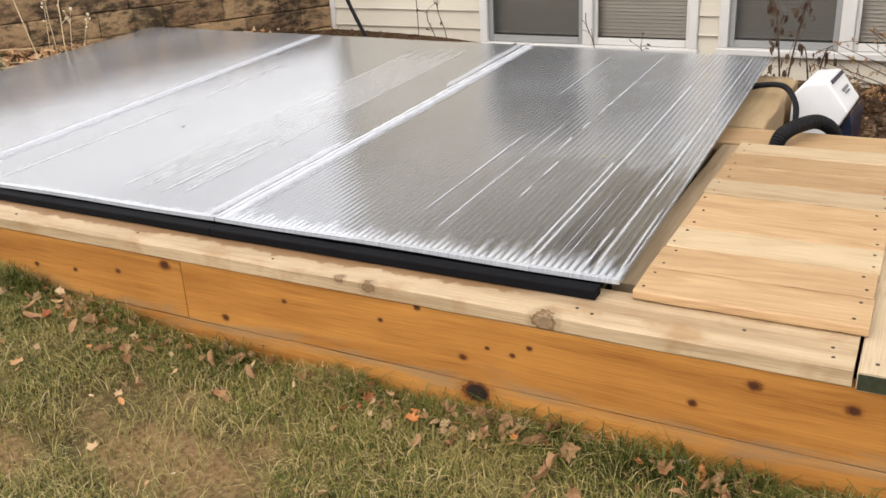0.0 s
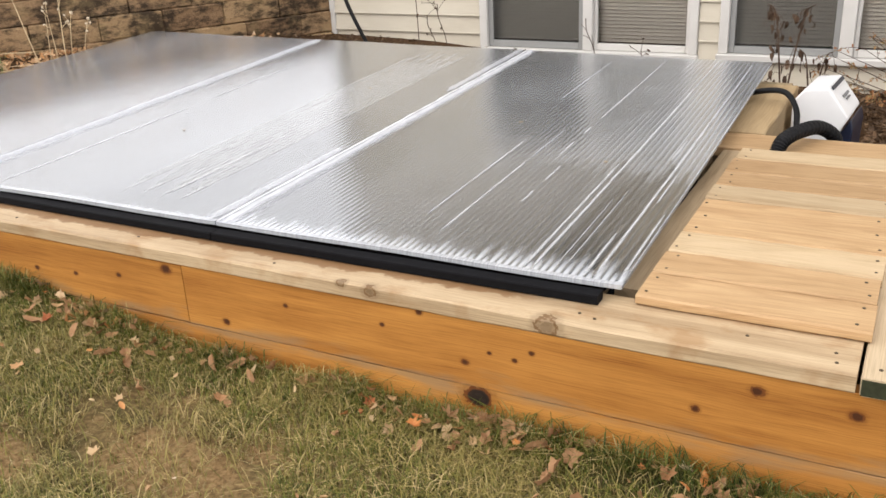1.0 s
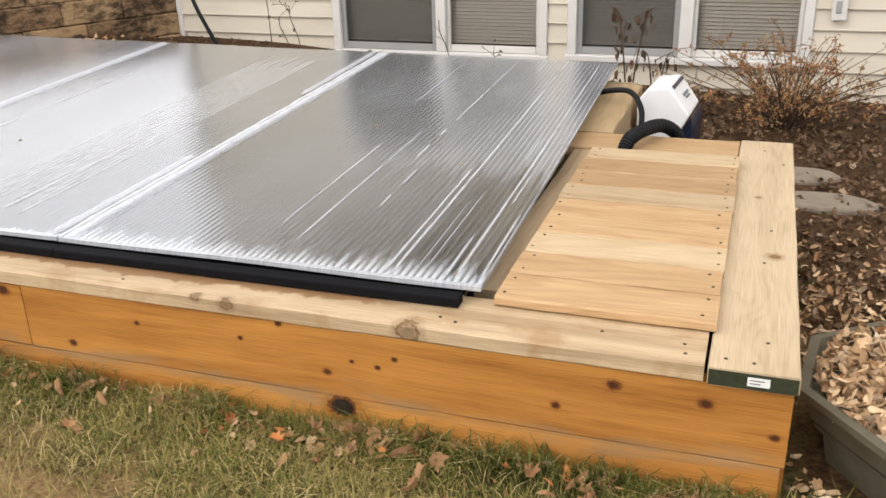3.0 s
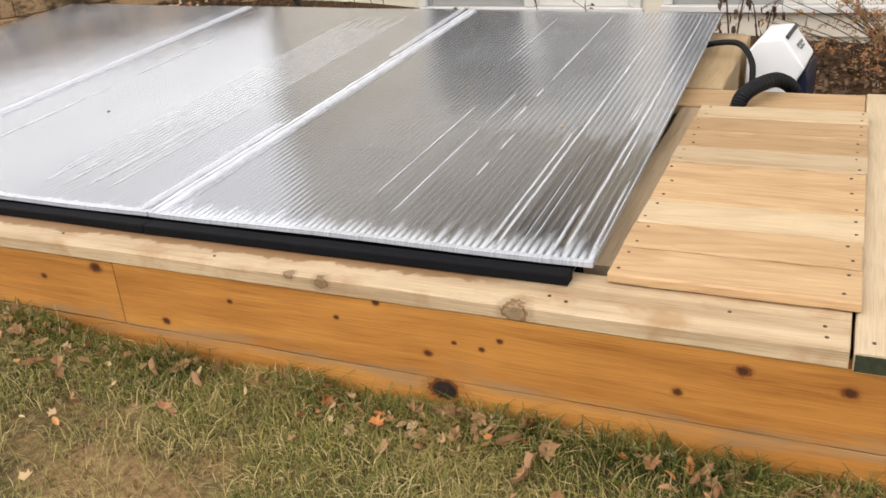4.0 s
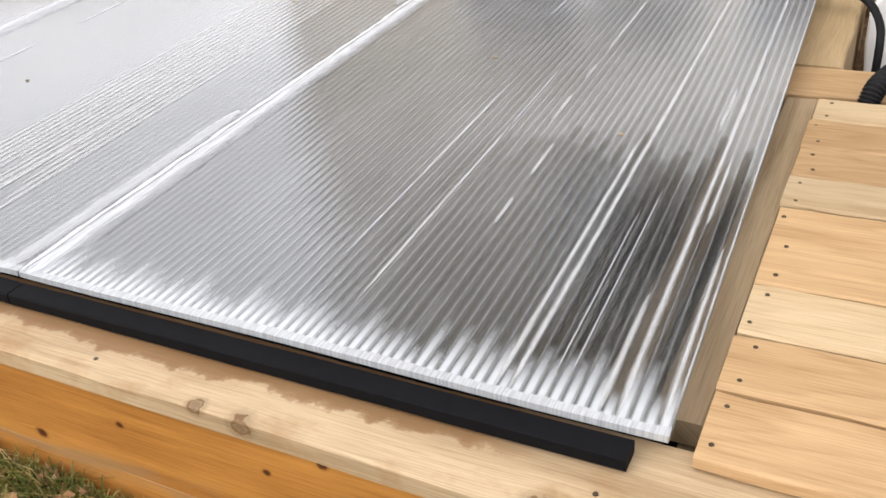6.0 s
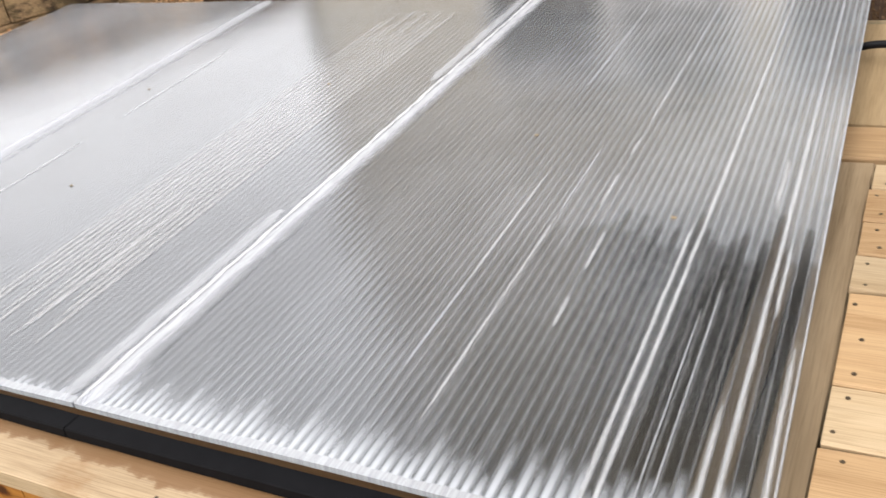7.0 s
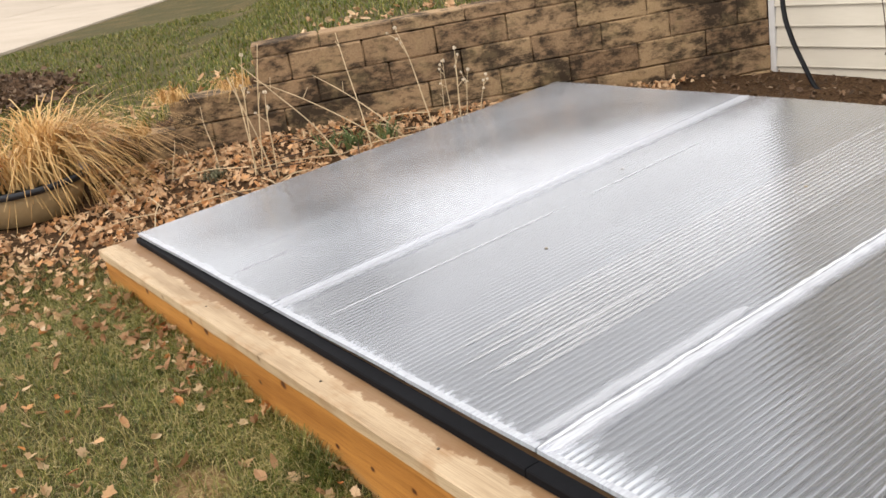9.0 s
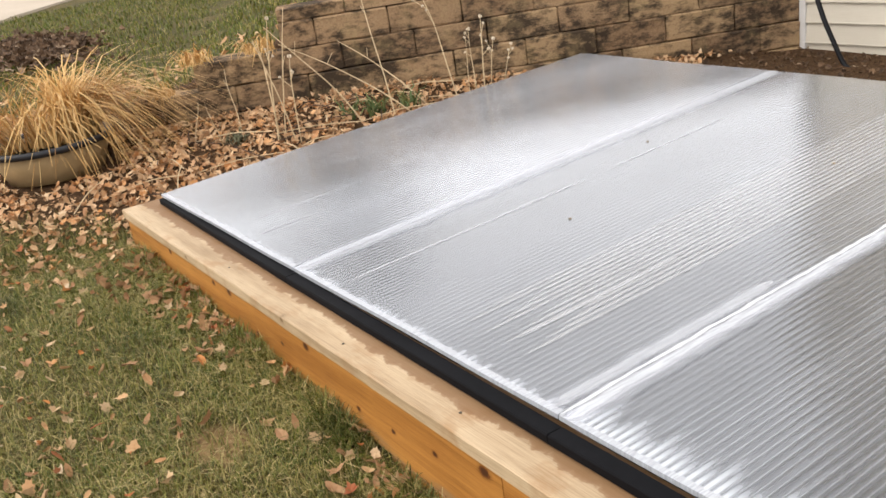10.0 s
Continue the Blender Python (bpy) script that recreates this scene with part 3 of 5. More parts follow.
# ---------------------------------------------------------------- hatch
hatch = empty("pond_hatch", "golden pine plank hatch lid screwed together, lying on the pond surround", "hatch")
BOUNDS = (0.130, 0.278, 0.418, 0.565, 0.842, 0.973, 1.110, 1.256, 1.385)
SCREW = bmesh.new()
bmesh.ops.create_cone(SCREW, cap_ends=True, segments=8, radius1=0.0042, radius2=0.0036, depth=0.0016)
SCREW = mesh_from("screw", SCREW, M_screw)


def screw(parent, x, y, z):
    ob = new("screw", SCREW)
    ob.location = (x, y, z)
    ob.parent = parent


for i, (a, b) in enumerate(zip(BOUNDS, BOUNDS[1:])):
    pl = part("plank", board((-0.66 + random.uniform(-0.003, 0.003), a + 0.0034, 0.4525), (-0.167 + random.uniform(-0.003, 0.003), b - 0.0034, 0.477 + random.uniform(-0.001, 0.001)), "x", 0.0045, 0.0012, 0.05, seed=20 + i), M_deck_pale if i in (2, 4, 7) else M_deck, hatch)
    for sx in (-0.635, -0.193):
        for f in (0.22, 0.74) if b - a < 0.2 else (0.12, 0.45, 0.84):
            screw(pl, sx + random.uniform(-0.012, 0.012), a + (b - a) * f + random.uniform(-0.008, 0.008), 0.4776)
M_joint = plain("dark brown joint strip", (0.030, 0.017, 0.009), 0.95, 0, 0.4, 60, 0.5)
# a dark brown strip set low in each gap between planks
for b in BOUNDS[1:-1]:
    part("joint_dirt", box((-0.655, b - 0.0032, 0.4535), (-0.172, b + 0.0032, 0.4660)), M_joint, hatch, "dark strip in the joint")
for y in (0.25, 1.25):
    part("batten", box((-0.64, y, 0.414), (-0.19, y + 0.05, 0.4515), 0.002), M_old, hatch)
for x, y in ((-0.14, 0.03), (-0.085, 0.025), (-0.06, 0.12), (-0.075, 0.55), (-0.06, 0.78), (-0.09, 1.55), (-0.03, 1.4)):
    screw(end, x, y, CAP_T + 0.0018)
cap = pond.children[4]
for x, y in ((-0.22, 0.03), (-0.225, 0.07), (-0.40, 0.08), (-0.72, 0.035), (-0.76, 0.05), (-1.6, 0.03), (-2.1, 0.045), (-2.6, 0.03), (-3.4, 0.04)):
    screw(cap, x, y, CAP_T + 0.0012)

# ---------------------------------------------------------------- black rail and the three sheets
rail = empty("support_rail", "black painted square rail under the front of the cover", "rail")
RAILS = ((-0.735, -1.868, 0.139, -0.003), (-1.871, -3.098, 0.136, 0.012), (-3.101, -4.375, 0.148, 0.022))
for i, (x1, x0, y, skew) in enumerate(RAILS):
    rl = part("rail_length", board((x0, y - 0.042, CAP_T + 0.0015), (x1, y, CAP_T + 0.0255), "x", 0.003, 0.0006, seed=40 + i), M_black, rail)
    for v in rl.data.vertices:
        v.co.y += skew * (x1 - v.co.x) / (x1 - x0)
part("packing_strip", board((-4.37, 0.174, CAP_T + 0.0015), (-0.745, 0.200, CAP_T + 0.0215), "x", 0.003, 0.001, seed=47), M_black, rail, "black packing strip behind the rail")
rng = random.Random(5)
for k in range(46):
    x = -0.78 - k * 0.078 + rng.uniform(-0.012, 0.012)
    w = rng.uniform(0.012, 0.024)
    part("spacer", box((x - w, 0.176, CAP_T + 0.0217), (x + w, 0.196, CAP_T + 0.0285), 0.002), M_black, rail)
part("rail_length", board((-4.5, 2.505, CAP_T + 0.002), (-0.82, 2.545, CAP_T + 0.050), "x", 0.003, 0.0006, seed=44), M_black, rail)

YF, YB = 0.144, 2.62
ZF, ZB = 0.4800, 0.5085
SEAMS = ((-0.690, -0.765), (-1.890, -1.968), (-3.115, -3.310), (-4.385, -4.600))
THICK = 0.010


def sheet_at(a, b, u, v):
    """A place on the sheet between two seams: u across, v from front to back."""
    xf = SEAMS[a][0] + (SEAMS[b][0] - SEAMS[a][0]) * u
    xb = SEAMS[a][1] + (SEAMS[b][1] - SEAMS[a][1]) * u
    w = (a + u) / 3
    y = YF + (YB + 0.09 * w - YF) * v
    sag = 0.004 * math.sin(3.1416 * v) + 0.0015 * math.sin(9 * u + 4 * v)
    return Vector((xf + (xb - xf) * v, y, ZF + (ZB - ZF) * v + 0.012 * w * v - sag))


def cover_sheet(a, flutes=62):
    thing = empty("cover_sheet", "clear ribbed multiwall plastic cover sheet, clouded by condensation", "cover sheet", "sheets of the pond cover")
    sub, rows = 6, 14
    for name, lift, amp in (("upper_skin", THICK, 0.00034), ("lower_skin", 0.0, 0.00022)):
        verts, faces = [], []
        cols = flutes * sub + 1
        for j in range(rows + 1):
            for i in range(cols):
                p = sheet_at(a, a + 1, 0.0016 + 0.9968 * i / (cols - 1), j / rows)
                verts.append((p.x, p.y, p.z + lift - amp * (0.5 - 0.5 * math.cos(6.28318 * i / sub))))
        for j in range(rows):
            for i in range(cols - 1):
                k = j * cols + i
                faces.append((k, k + cols, k + cols + 1, k + 1))
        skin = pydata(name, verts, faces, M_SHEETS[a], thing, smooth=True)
        uv = skin.data.uv_layers.new(name="flutes")
        for loop in skin.data.loops:
            j, i = divmod(loop.vertex_index, cols)
            uv.data[loop.index].uv = (a * 100 + i / sub, j / rows)
    verts, faces = [], []
    for i in range(flutes + 1):
        u = 0.0016 + 0.9968 * i / flutes
        for s in (-0.0004, 0.0004):
            for j in range(5):
                p = sheet_at(a, a + 1, u, j / 4)
                verts += [(p.x + s, p.y, p.z + 0.0004), (p.x + s, p.y, p.z + THICK - 0.0008)]
        base = i * 20
        for s in range(2):
            for j in range(4):
                k = base + s * 10 + j * 2
                faces.append((k, k + 2, k + 3, k + 1))
        faces.append((base, base + 1, base + 11, base + 10))
    webs = pydata("flute_webbing", verts, faces, M_rib, thing)
    webs["kind"] = "stuff"
    return thing


def strip(thing, name, a, u, v0, v1, width, mat, lift=THICK + 0.0008, label="", n=18, jag=0.3, seed=0):
    """A flat strip laid on or in a sheet along its flutes, with ragged edges."""
    rng = random.Random(seed)
    verts, faces = [], []
    for j in range(n + 1):
        v = v0 + (v1 - v0) * j / n
        p = sheet_at(a, a + 1, u, v)
        for s in (-0.5, 0.5):
            w = width * s * (1 + rng.uniform(-jag, jag)) * (0.4 if j in (0, n) else 1)
            verts += [(p.x + w, p.y, p.z + lift), (p.x + w * 0.96, p.y, p.z + lift + 0.0006)]
    for j in range(n):
        k = j * 4
        faces += [(k + 1, k + 3, k + 7, k + 5), (k, k + 1, k + 5, k + 4), (k + 2, k + 6, k + 7, k + 3)]
    ob = pydata(name, verts, faces, mat, thing)
    uv = ob.data.uv_layers.new(name="across")
    for loop in ob.data.loops:
        uv.data[loop.index].uv = ((loop.vertex_index % 4) // 2, 0)
    if label:
        ob["label"] = label
    return ob


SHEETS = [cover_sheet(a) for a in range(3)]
# sealing tape over the two seams, doubled for part of its length
s = SHEETS[0]
strip(s, "seam_tape", 0, 0.975, 0.0, 1.0, 0.085, M_tape_thin, THICK + 0.0007, "clear sealing tape over the seam", 60, 0.10, seed=60)
strip(s, "seam_tape", 0, 0.980, 0.0, 1.0, 0.052, M_tape_soft, THICK + 0.0018, "clear sealing tape over the seam", 60, 0.16, seed=64)
strip(s, "sealant_bead", 0, 0.996, 0.0, 1.0, 0.016, M_bead, THICK + 0.0030, "white sealant bead in the seam", 70, 0.45, seed=66)
s = SHEETS[1]
strip(s, "seam_tape", 1, 0.972, 0.0, 1.0, 0.105, M_tape_thin, THICK + 0.0007, "clear sealing tape over the seam", 60, 0.10, seed=61)
strip(s, "seam_tape", 1, 0.986, 0.0, 1.0, 0.055, M_tape_thin, THICK + 0.0018, "clear sealing tape over the seam", 60, 0.14, seed=65)
strip(SHEETS[1], "seam_tape", 1, 0.022, 0.0, 0.295, 0.060, M_tape_thin, THICK + 0.0040, "second length of clear sealing tape", 14, 0.12, seed=62)
strip(SHEETS[1], "seam_tape", 1, 0.022, 0.64, 1.0, 0.060, M_tape_thin, THICK + 0.0040, "second length of clear sealing tape", 14, 0.12, seed=63)

# clear tape folded over the front edges of the sheets
for a in range(3):
    verts, faces = [], []
    n = 40
    rng = random.Random(140 + a)
    for i in range(n + 1):
        p = sheet_at(a, a + 1, 0.002 + 0.996 * i / n, 0.0)
        for dy, dz in ((0.016, THICK + 0.0006), (-0.0012, THICK + 0.0006), (-0.0012, -0.0008), (0.010, -0.0010)):
            verts.append((p.x, p.y + dy + (rng.uniform(-0.003, 0.003) if dy > 0 else 0), p.z + dz))
    for i in range(n):
        for j in range(3):
            k = i * 4 + j
            faces.append((k, k + 4, k + 5, k + 1))
    pydata("edge_tape", verts, faces, M_edge, SHEETS[a])["label"] = "clear tape folded over the front edge"

# water that has run together in single flutes


def wet(a, x, y0, y1, w=0.014, seed=0, mat=M_wet):
    u = (x - SEAMS[a][0]) / (SEAMS[a + 1][0] - SEAMS[a][0])
    span = YB + 0.09 * (a + u) / 3 - YF
    strip(SHEETS[a], "water_streak", a, u, (y0 - YF) / span, (y1 - YF) / span, w, mat, THICK + 0.0004, "", max(6, int((y1 - y0) * 14)), 0.14, seed)
    strip(SHEETS[a], "water_streak", a, u, (y0 - YF) / span + 0.01, (y1 - YF) / span - 0.02, w * 0.5, mat, THICK + 0.0011, "", max(6, int((y1 - y0) * 22)), 0.3, seed + 50)


for i, (x, y0, y1, w) in enumerate(((-0.923, 0.15, 2.05, 0.013), (-0.945, 0.15, 1.00, 0.012), (-0.766, 0.16, 1.60, 0.013), (-0.748, 0.70, 0.95, 0.010), (-1.238, 0.28, 0.98, 0.010),
                                    (-1.330, 0.70, 1.22, 0.010), (-1.158, 1.04, 1.20, 0.013), (-1.158, 1.30, 1.40, 0.012), (-1.158, 1.50, 2.05, 0.011), (-1.114, 0.78, 0.93, 0.012),
                                    (-1.113, 0.58, 0.68, 0.011), (-0.797, 1.09, 1.34, 0.014), (-0.792, 0.16, 0.45, 0.012), (-0.706, 0.16, 0.62, 0.010))):
    wet(0, x, y0, y1, w * 1.15, 70 + i)
for i, (x, y0, y1, w) in enumerate(((-0.923, 2.05, 2.58, 0.008), (-1.158, 2.05, 2.58, 0.007), (-1.40, 1.75, 2.5, 0.007), (-1.238, 0.98, 1.35, 0.007), (-1.330, 0.40, 0.70, 0.007),
                                    (-0.766, 1.60, 2.55, 0.008), (-0.850, 0.20, 0.80, 0.004), (-0.872, 0.20, 0.70, 0.004), (-0.694, 0.2, 2.58, 0.004))):
    wet(0, x, y0, y1, w, 200 + i, M_tape_thin)
for i, (x, y0, y1, w) in enumerate(((-2.865, 0.2, 1.2, 0.011), (-2.868, 1.35, 2.0, 0.009), (-2.20, 0.3, 0.9, 0.010))):
    wet(1, x, y0, y1, w * 1.4, 90 + i)
for i in range(14):
    strip(SHEETS[1], "water_streak", 1, 0.196 + i * 0.01605, 0.05 + 0.03 * (i % 4), 0.93 - 0.05 * (i % 3), 0.0185, M_band, THICK + 0.0004, "", 30, 0.06, 100 + i)
for i, (x, y0, y1, w) in enumerate(((-3.655, 0.25, 0.72, 0.011), (-3.5, 0.2, 0.4, 0.01))):
    wet(2, x, y0, y1, w, 120 + i)

# a few dark specks of debris lying on the sheets
rng = random.Random(8)
for a, u, v in ((1, 0.86, 0.58), (1, 0.30, 0.62), (0, 0.25, 0.35), (1, 0.62, 0.30), (2, 0.4, 0.7), (0, 0.62, 0.5)):
    p = sheet_at(a, a + 1, u, v)
    bm = bmesh.new()
    bmesh.ops.create_icosphere(bm, subdivisions=1, radius=0.005)
    for w in bm.verts:
        w.co = Vector((w.co.x * 1.6, w.co.y, w.co.z * 0.5)) * rng.uniform(0.7, 1.2)
    sp = part("debris_speck", bm, M_old)
    sp.location = (p.x, p.y, p.z + THICK + 0.002)
    tagged(sp, "dark crumb of plant debris on the plastic cover", "debris", "specks of debris on the cover")

# ---------------------------------------------------------------- house
HY, HX0, HX1, HTOP = 4.0, -4.08, 6.5, 5.6
house = empty("house", "cream vinyl-sided house with white slider windows", "house", kind="structure")
HOLES = ((-2.872, -1.411, 0.245, 1.50), (-1.284, 0.128, 0.262, 1.50))

UPPER = (-2.25, -0.85, 2.25, 3.75)


wall_bm = bmesh.new()
for x0, x1, z0, z1 in ((HX0, HOLES[0][0], -0.3, 1.5), (HOLES[0][1], HOLES[1][0], -0.3, 1.5), (HOLES[1][1], HX1, -0.3, 1.5), (HOLES[0][0], HOLES[0][1], -0.3, 0.245), (HOLES[1][0], HOLES[1][1], -0.3, 0.262), (HX0, HX1, 1.5, UPPER[2]), (HX0, UPPER[0], UPPER[2], UPPER[3]), (UPPER[1], HX1, UPPER[2], UPPER[3]), (HX0, HX1, UPPER[3], HTOP)):
    box((x0, HY + 0.013, z0), (x1, HY + 0.16, z1), bm=wall_bm)
box((HX0 + 0.01, HY + 0.161, -0.3), (HX0 + 0.16, HY + 8, HTOP), bm=wall_bm)
box((HX1 - 0.16, HY + 0.161, -0.3), (HX1, HY + 8, HTOP), bm=wall_bm)
box((HX0 + 0.161, HY + 7.85, -0.3), (HX1 - 0.161, HY + 8, HTOP), bm=wall_bm)
part("wall", wall_bm, M_siding, house)
roof_bm = bmesh.new()
prof = ((HY - 0.45, HTOP - 0.15), (HY + 4, HTOP + 2.1), (HY + 8.45, HTOP - 0.15), (HY + 8.45, HTOP - 0.33), (HY + 4, HTOP + 1.9), (HY - 0.45, HTOP - 0.33))
ends = [[roof_bm.verts.new((x, y, z)) for y, z in prof] for x in (HX0 - 0.4, HX1 + 0.4)]
roof_bm.faces.new(ends[0])
roof_bm.faces.new(ends[1][::-1])
for j in range(6):
    roof_bm.faces.new((ends[0][j], ends[1][j], ends[1][(j + 1) % 6], ends[0][(j + 1) % 6]))
bmesh.ops.recalc_face_normals(roof_bm, faces=roof_bm.faces)
part("roof", roof_bm, M_roof, house)
part("corner_trim", box((HX0 - 0.012, HY - 0.018, 0.0), (HX0 + 0.030, HY + 0.012, HTOP - 0.05), 0.004), M_trim, house)
LAP = 0.119


def lap_board(x0, x1, z):
    bm = bmesh.new()
    sec = ((HY + 0.012, z), (HY - 0.014, z), (HY - 0.015, z + 0.006), (HY - 0.013, z + 0.010), (HY + 0.004, z + LAP + 0.004), (HY + 0.012, z + LAP + 0.004))
    a, b = ([bm.verts.new((x, y, zz)) for y, zz in sec] for x in (x0, x1))
    bm.faces.new(a)
    bm.faces.new(b[::-1])
    for j in range(len(sec)):
        bm.faces.new((a[j], b[j], b[(j + 1) % 6], a[(j + 1) % 6]))
    bmesh.ops.recalc_face_normals(bm, faces=bm.faces)
    part("siding_board", bm, M_siding, house)


Z0 = 0.115
for k in range(46):
    z = Z0 + (k - 1) * LAP
    if z + LAP > HTOP - 0.2:
        break
    spans = [(HX0 + 0.031, HX1)]
    if z < 1.55:
        spans = [(HX0 + 0.031, HOLES[0][0] - 0.002), (HOLES[0][1] + 0.002, HOLES[1][0] - 0.002), (HOLES[1][1] + 0.002, HX1)]
        if z + LAP < 0.25:
            spans = [(HX0 + 0.031, HX1)]
    if UPPER[2] - LAP < z < UPPER[3]:
        spans = [(HX0 + 0.031, UPPER[0] - 0.002), (UPPER[1] + 0.002, HX1)]
    for x0, x1 in spans:
        lap_board(x0, x1, z)
# added near-black panel: paints the rooms' shade behind the windows
part("room_back", box((HX0 + 0.3, HY + 1.2, -0.2), (HX1 - 0.3, HY + 1.25, 5.2)), M_room_shade, house)


def slider_window(name, x0, x1, z0, z1, mid0, mid1, blinds=True):
    w = empty(name, "white vinyl slider window with closed beige blinds", "window", kind="structure")
    f = 0.055
    part("window_sill", box((x0 - 0.01, HY - 0.045, z0 - 0.012), (x1 + 0.01, HY + 0.10, z0 + 0.028), 0.005), M_trim, w)
    part("window_frame", box((x0, HY - 0.030, z0 + 0.029), (x0 + f, HY + 0.10, z1), 0.004), M_trim, w)
    part("window_frame", box((x1 - f, HY - 0.030, z0 + 0.029), (x1, HY + 0.10, z1), 0.004), M_trim, w)
    part("window_frame", box((x0 + f + 0.001, HY - 0.030, z1 - f), (x1 - f - 0.001, HY + 0.10, z1), 0.004), M_trim, w)
    part("window_frame", box((mid0, HY - 0.024, z0 + 0.029), (mid1, HY + 0.08, z1 - f - 0.001), 0.004), M_trim, w)
    if not blinds:
        tagged(w, "white vinyl upstairs window with a dark room behind")
    for k, (a, b, mt, fw, y) in enumerate(((x0 + f + 0.001, mid0 - 0.001, M_screenframe, 0.032, 0.0), (mid1 + 0.001, x1 - f - 0.001, M_trim, 0.022, 0.012))):
        sash = part("sash", box((a, HY + y, z0 + 0.030), (a + fw, HY + y + 0.035, z1 - f - 0.002), 0.003), mt, w)
        part("sash_rail", box((b - fw, HY + y, z0 + 0.030), (b, HY + y + 0.035, z1 - f - 0.002), 0.003), mt, sash)
        part("sash_rail", box((a + fw + 0.001, HY + y, z0 + 0.030), (b - fw - 0.001, HY + y + 0.035, z0 + 0.072), 0.003), mt, sash)
        part("pane", box((a + fw + 0.001, HY + y + 0.016, z0 + 0.073), (b - fw - 0.001, HY + y + 0.020, z1 - f - 0.003)), M_glass, w).visible_shadow = False
        if not blinds:
            continue
        if k == 0:
            part("insect_screen", box((a + fw + 0.001, HY + y + 0.004, z0 + 0.073), (b - fw - 0.001, HY + y + 0.0055, z1 - f - 0.003)), M_mesh, w, "grey insect screen").visible_shadow = False
        blind = empty("window_blind", "closed beige horizontal blind", "blind", "blinds in the windows")
        bm = bmesh.new()
        sec = ((0.0, 0.0), (0.011, 0.019), (0.0125, 0.0185), (0.0015, -0.0005))
        p, q = ([bm.verts.new((x, yy, zz)) for yy, zz in sec] for x in (a + 0.01, b - 0.01))
        for j in range(4):
            bm.faces.new((p[j], q[j], q[(j + 1) % 4], p[(j + 1) % 4]))
        bm.faces.new(p)
        bm.faces.new(q[::-1])
        me = mesh_from("slat", bm, M_blind)
        n = int((z1 - z0 - 0.15) / 0.0225)
        for i in range(n):
            s = new("slat", me)
            s.location = (0, HY + 0.075, z0 + 0.075 + i * 0.0225)
            s.rotation_euler = (radians(random.uniform(-2, 2)), 0, 0)
            s.parent = blind
    return w


slider_window("window_1", *HOLES[0][:4], -2.144, -2.080)
slider_window("window_2", *HOLES[1][:4], -0.612, -0.536)
slider_window("window_3", *UPPER, -1.58, -1.52, False)

outlet = empty("outlet_box", "small white weatherproof outlet box on the siding", "outlet box")
part("housing", box((0.212, HY - 0.055, 0.535), (0.292, HY - 0.016, 0.690), 0.006, 2), M_trim, outlet)
part("cover", box((0.232, HY - 0.060, 0.575), (0.262, HY - 0.0555, 0.640), 0.003), M_screenframe, outlet, "grey window in the cover")

# ---------------------------------------------------------------- garden wall of concrete blocks


def block_mat():
    m = Mat("tan concrete block", 0.95, 0, 0.1)
    info = m.n("ObjectInfo").outputs["Random"]
    base = m.ramp(info, [(0.0, (0.24, 0.14, 0.078)), (0.35, (0.42, 0.27, 0.15)), (0.7, (0.50, 0.335, 0.18)), (1.0, (0.30, 0.185, 0.105))])
    v = m.pos()
    grit = m.noise(v, 90, 6, 0.75)
    mid = m.noise(m.pos((1, 1, 2.2)), 11, 9, 0.72)
    big = m.noise(m.pos((1, 1, 1.6)), 2.3, 5, 0.62)
    col = m.mix(0.42, base, m.ramp(grit, [(0.3, (0.10, 0.06, 0.03)), (0.7, (0.46, 0.33, 0.19))]))
    col = m.mix(m.ramp(big, [(0.40, 0.0), (0.62, 0.40)]), col, (0.15, 0.088, 0.050))
    moss = m.math("ADD", m.math("MULTIPLY", mid, 0.62), m.math("MULTIPLY", big, 0.50))
    col = m.mix(m.ramp(moss, [(0.51, 0.0), (0.62, 0.90)]), col, (0.034, 0.026, 0.019))
    col = m.mix(m.ramp(m.noise(v, 5, 6, 0.7), [(0.52, 0.0), (0.75, 0.45)]), col, (0.46, 0.34, 0.17))
    m.colour(col)
    m.bump(m.math("ADD", grit, mid), 0.6, 0.006)
    return m.m


M_block = block_mat()
gwall = empty("wall_garden", "weathered tan concrete block retaining wall with dark algae stains", "retaining wall", kind="structure")
turn = math.atan2(WALL_D.y, WALL_D.x)
COURSES = ((0.188, 4.20, 0.0), (0.338, 4.16, 0.17), (0.488, 3.92, 0.02), (0.638, 3.57, 0.23), (0.788, 3.02, 0.10), (0.938, 3.02, 0.29))


def block_mesh(length, h, seed):
    rng = random.Random(seed)
    bm = box((0.002, -0.004, 0.002), (length - 0.002, 0.24, h - 0.002), 0.007, 1)
    bmesh.ops.subdivide_edges(bm, edges=[e for e in bm.edges if e.calc_length() > 0.1], cuts=2, use_grid_fill=True)
    for v in bm.verts:
        v.co += Vector((rng.uniform(-1, 1), rng.uniform(-1, 1), rng.uniform(-1, 1))) * 0.0032
    return mesh_from("block", bm, M_block)


for ci, (z, length, off) in enumerate(COURSES):
    h = 0.15 if ci < 5 else 0.075
    back = 0.012 * ci
    s, k = -0.02, 0
    while s < length - 0.05:
        l = 0.42 if k else 0.42 - off
        l = min(l, length - s)
        if l < 0.06:
            break
        ob = new("block", block_mesh(l, h, 300 + ci * 20 + k))
        p = WALL_A + WALL_D * (s + l) + WALL_N * back
        ob.matrix_world = Matrix.Translation((p.x, p.y, z)) @ Matrix.Rotation(turn + math.pi, 4, "Z") @ Matrix.Rotation(radians(random.uniform(-0.5, 0.5)), 4, "Z")
        ob.parent = gwall
        s += l
        k += 1
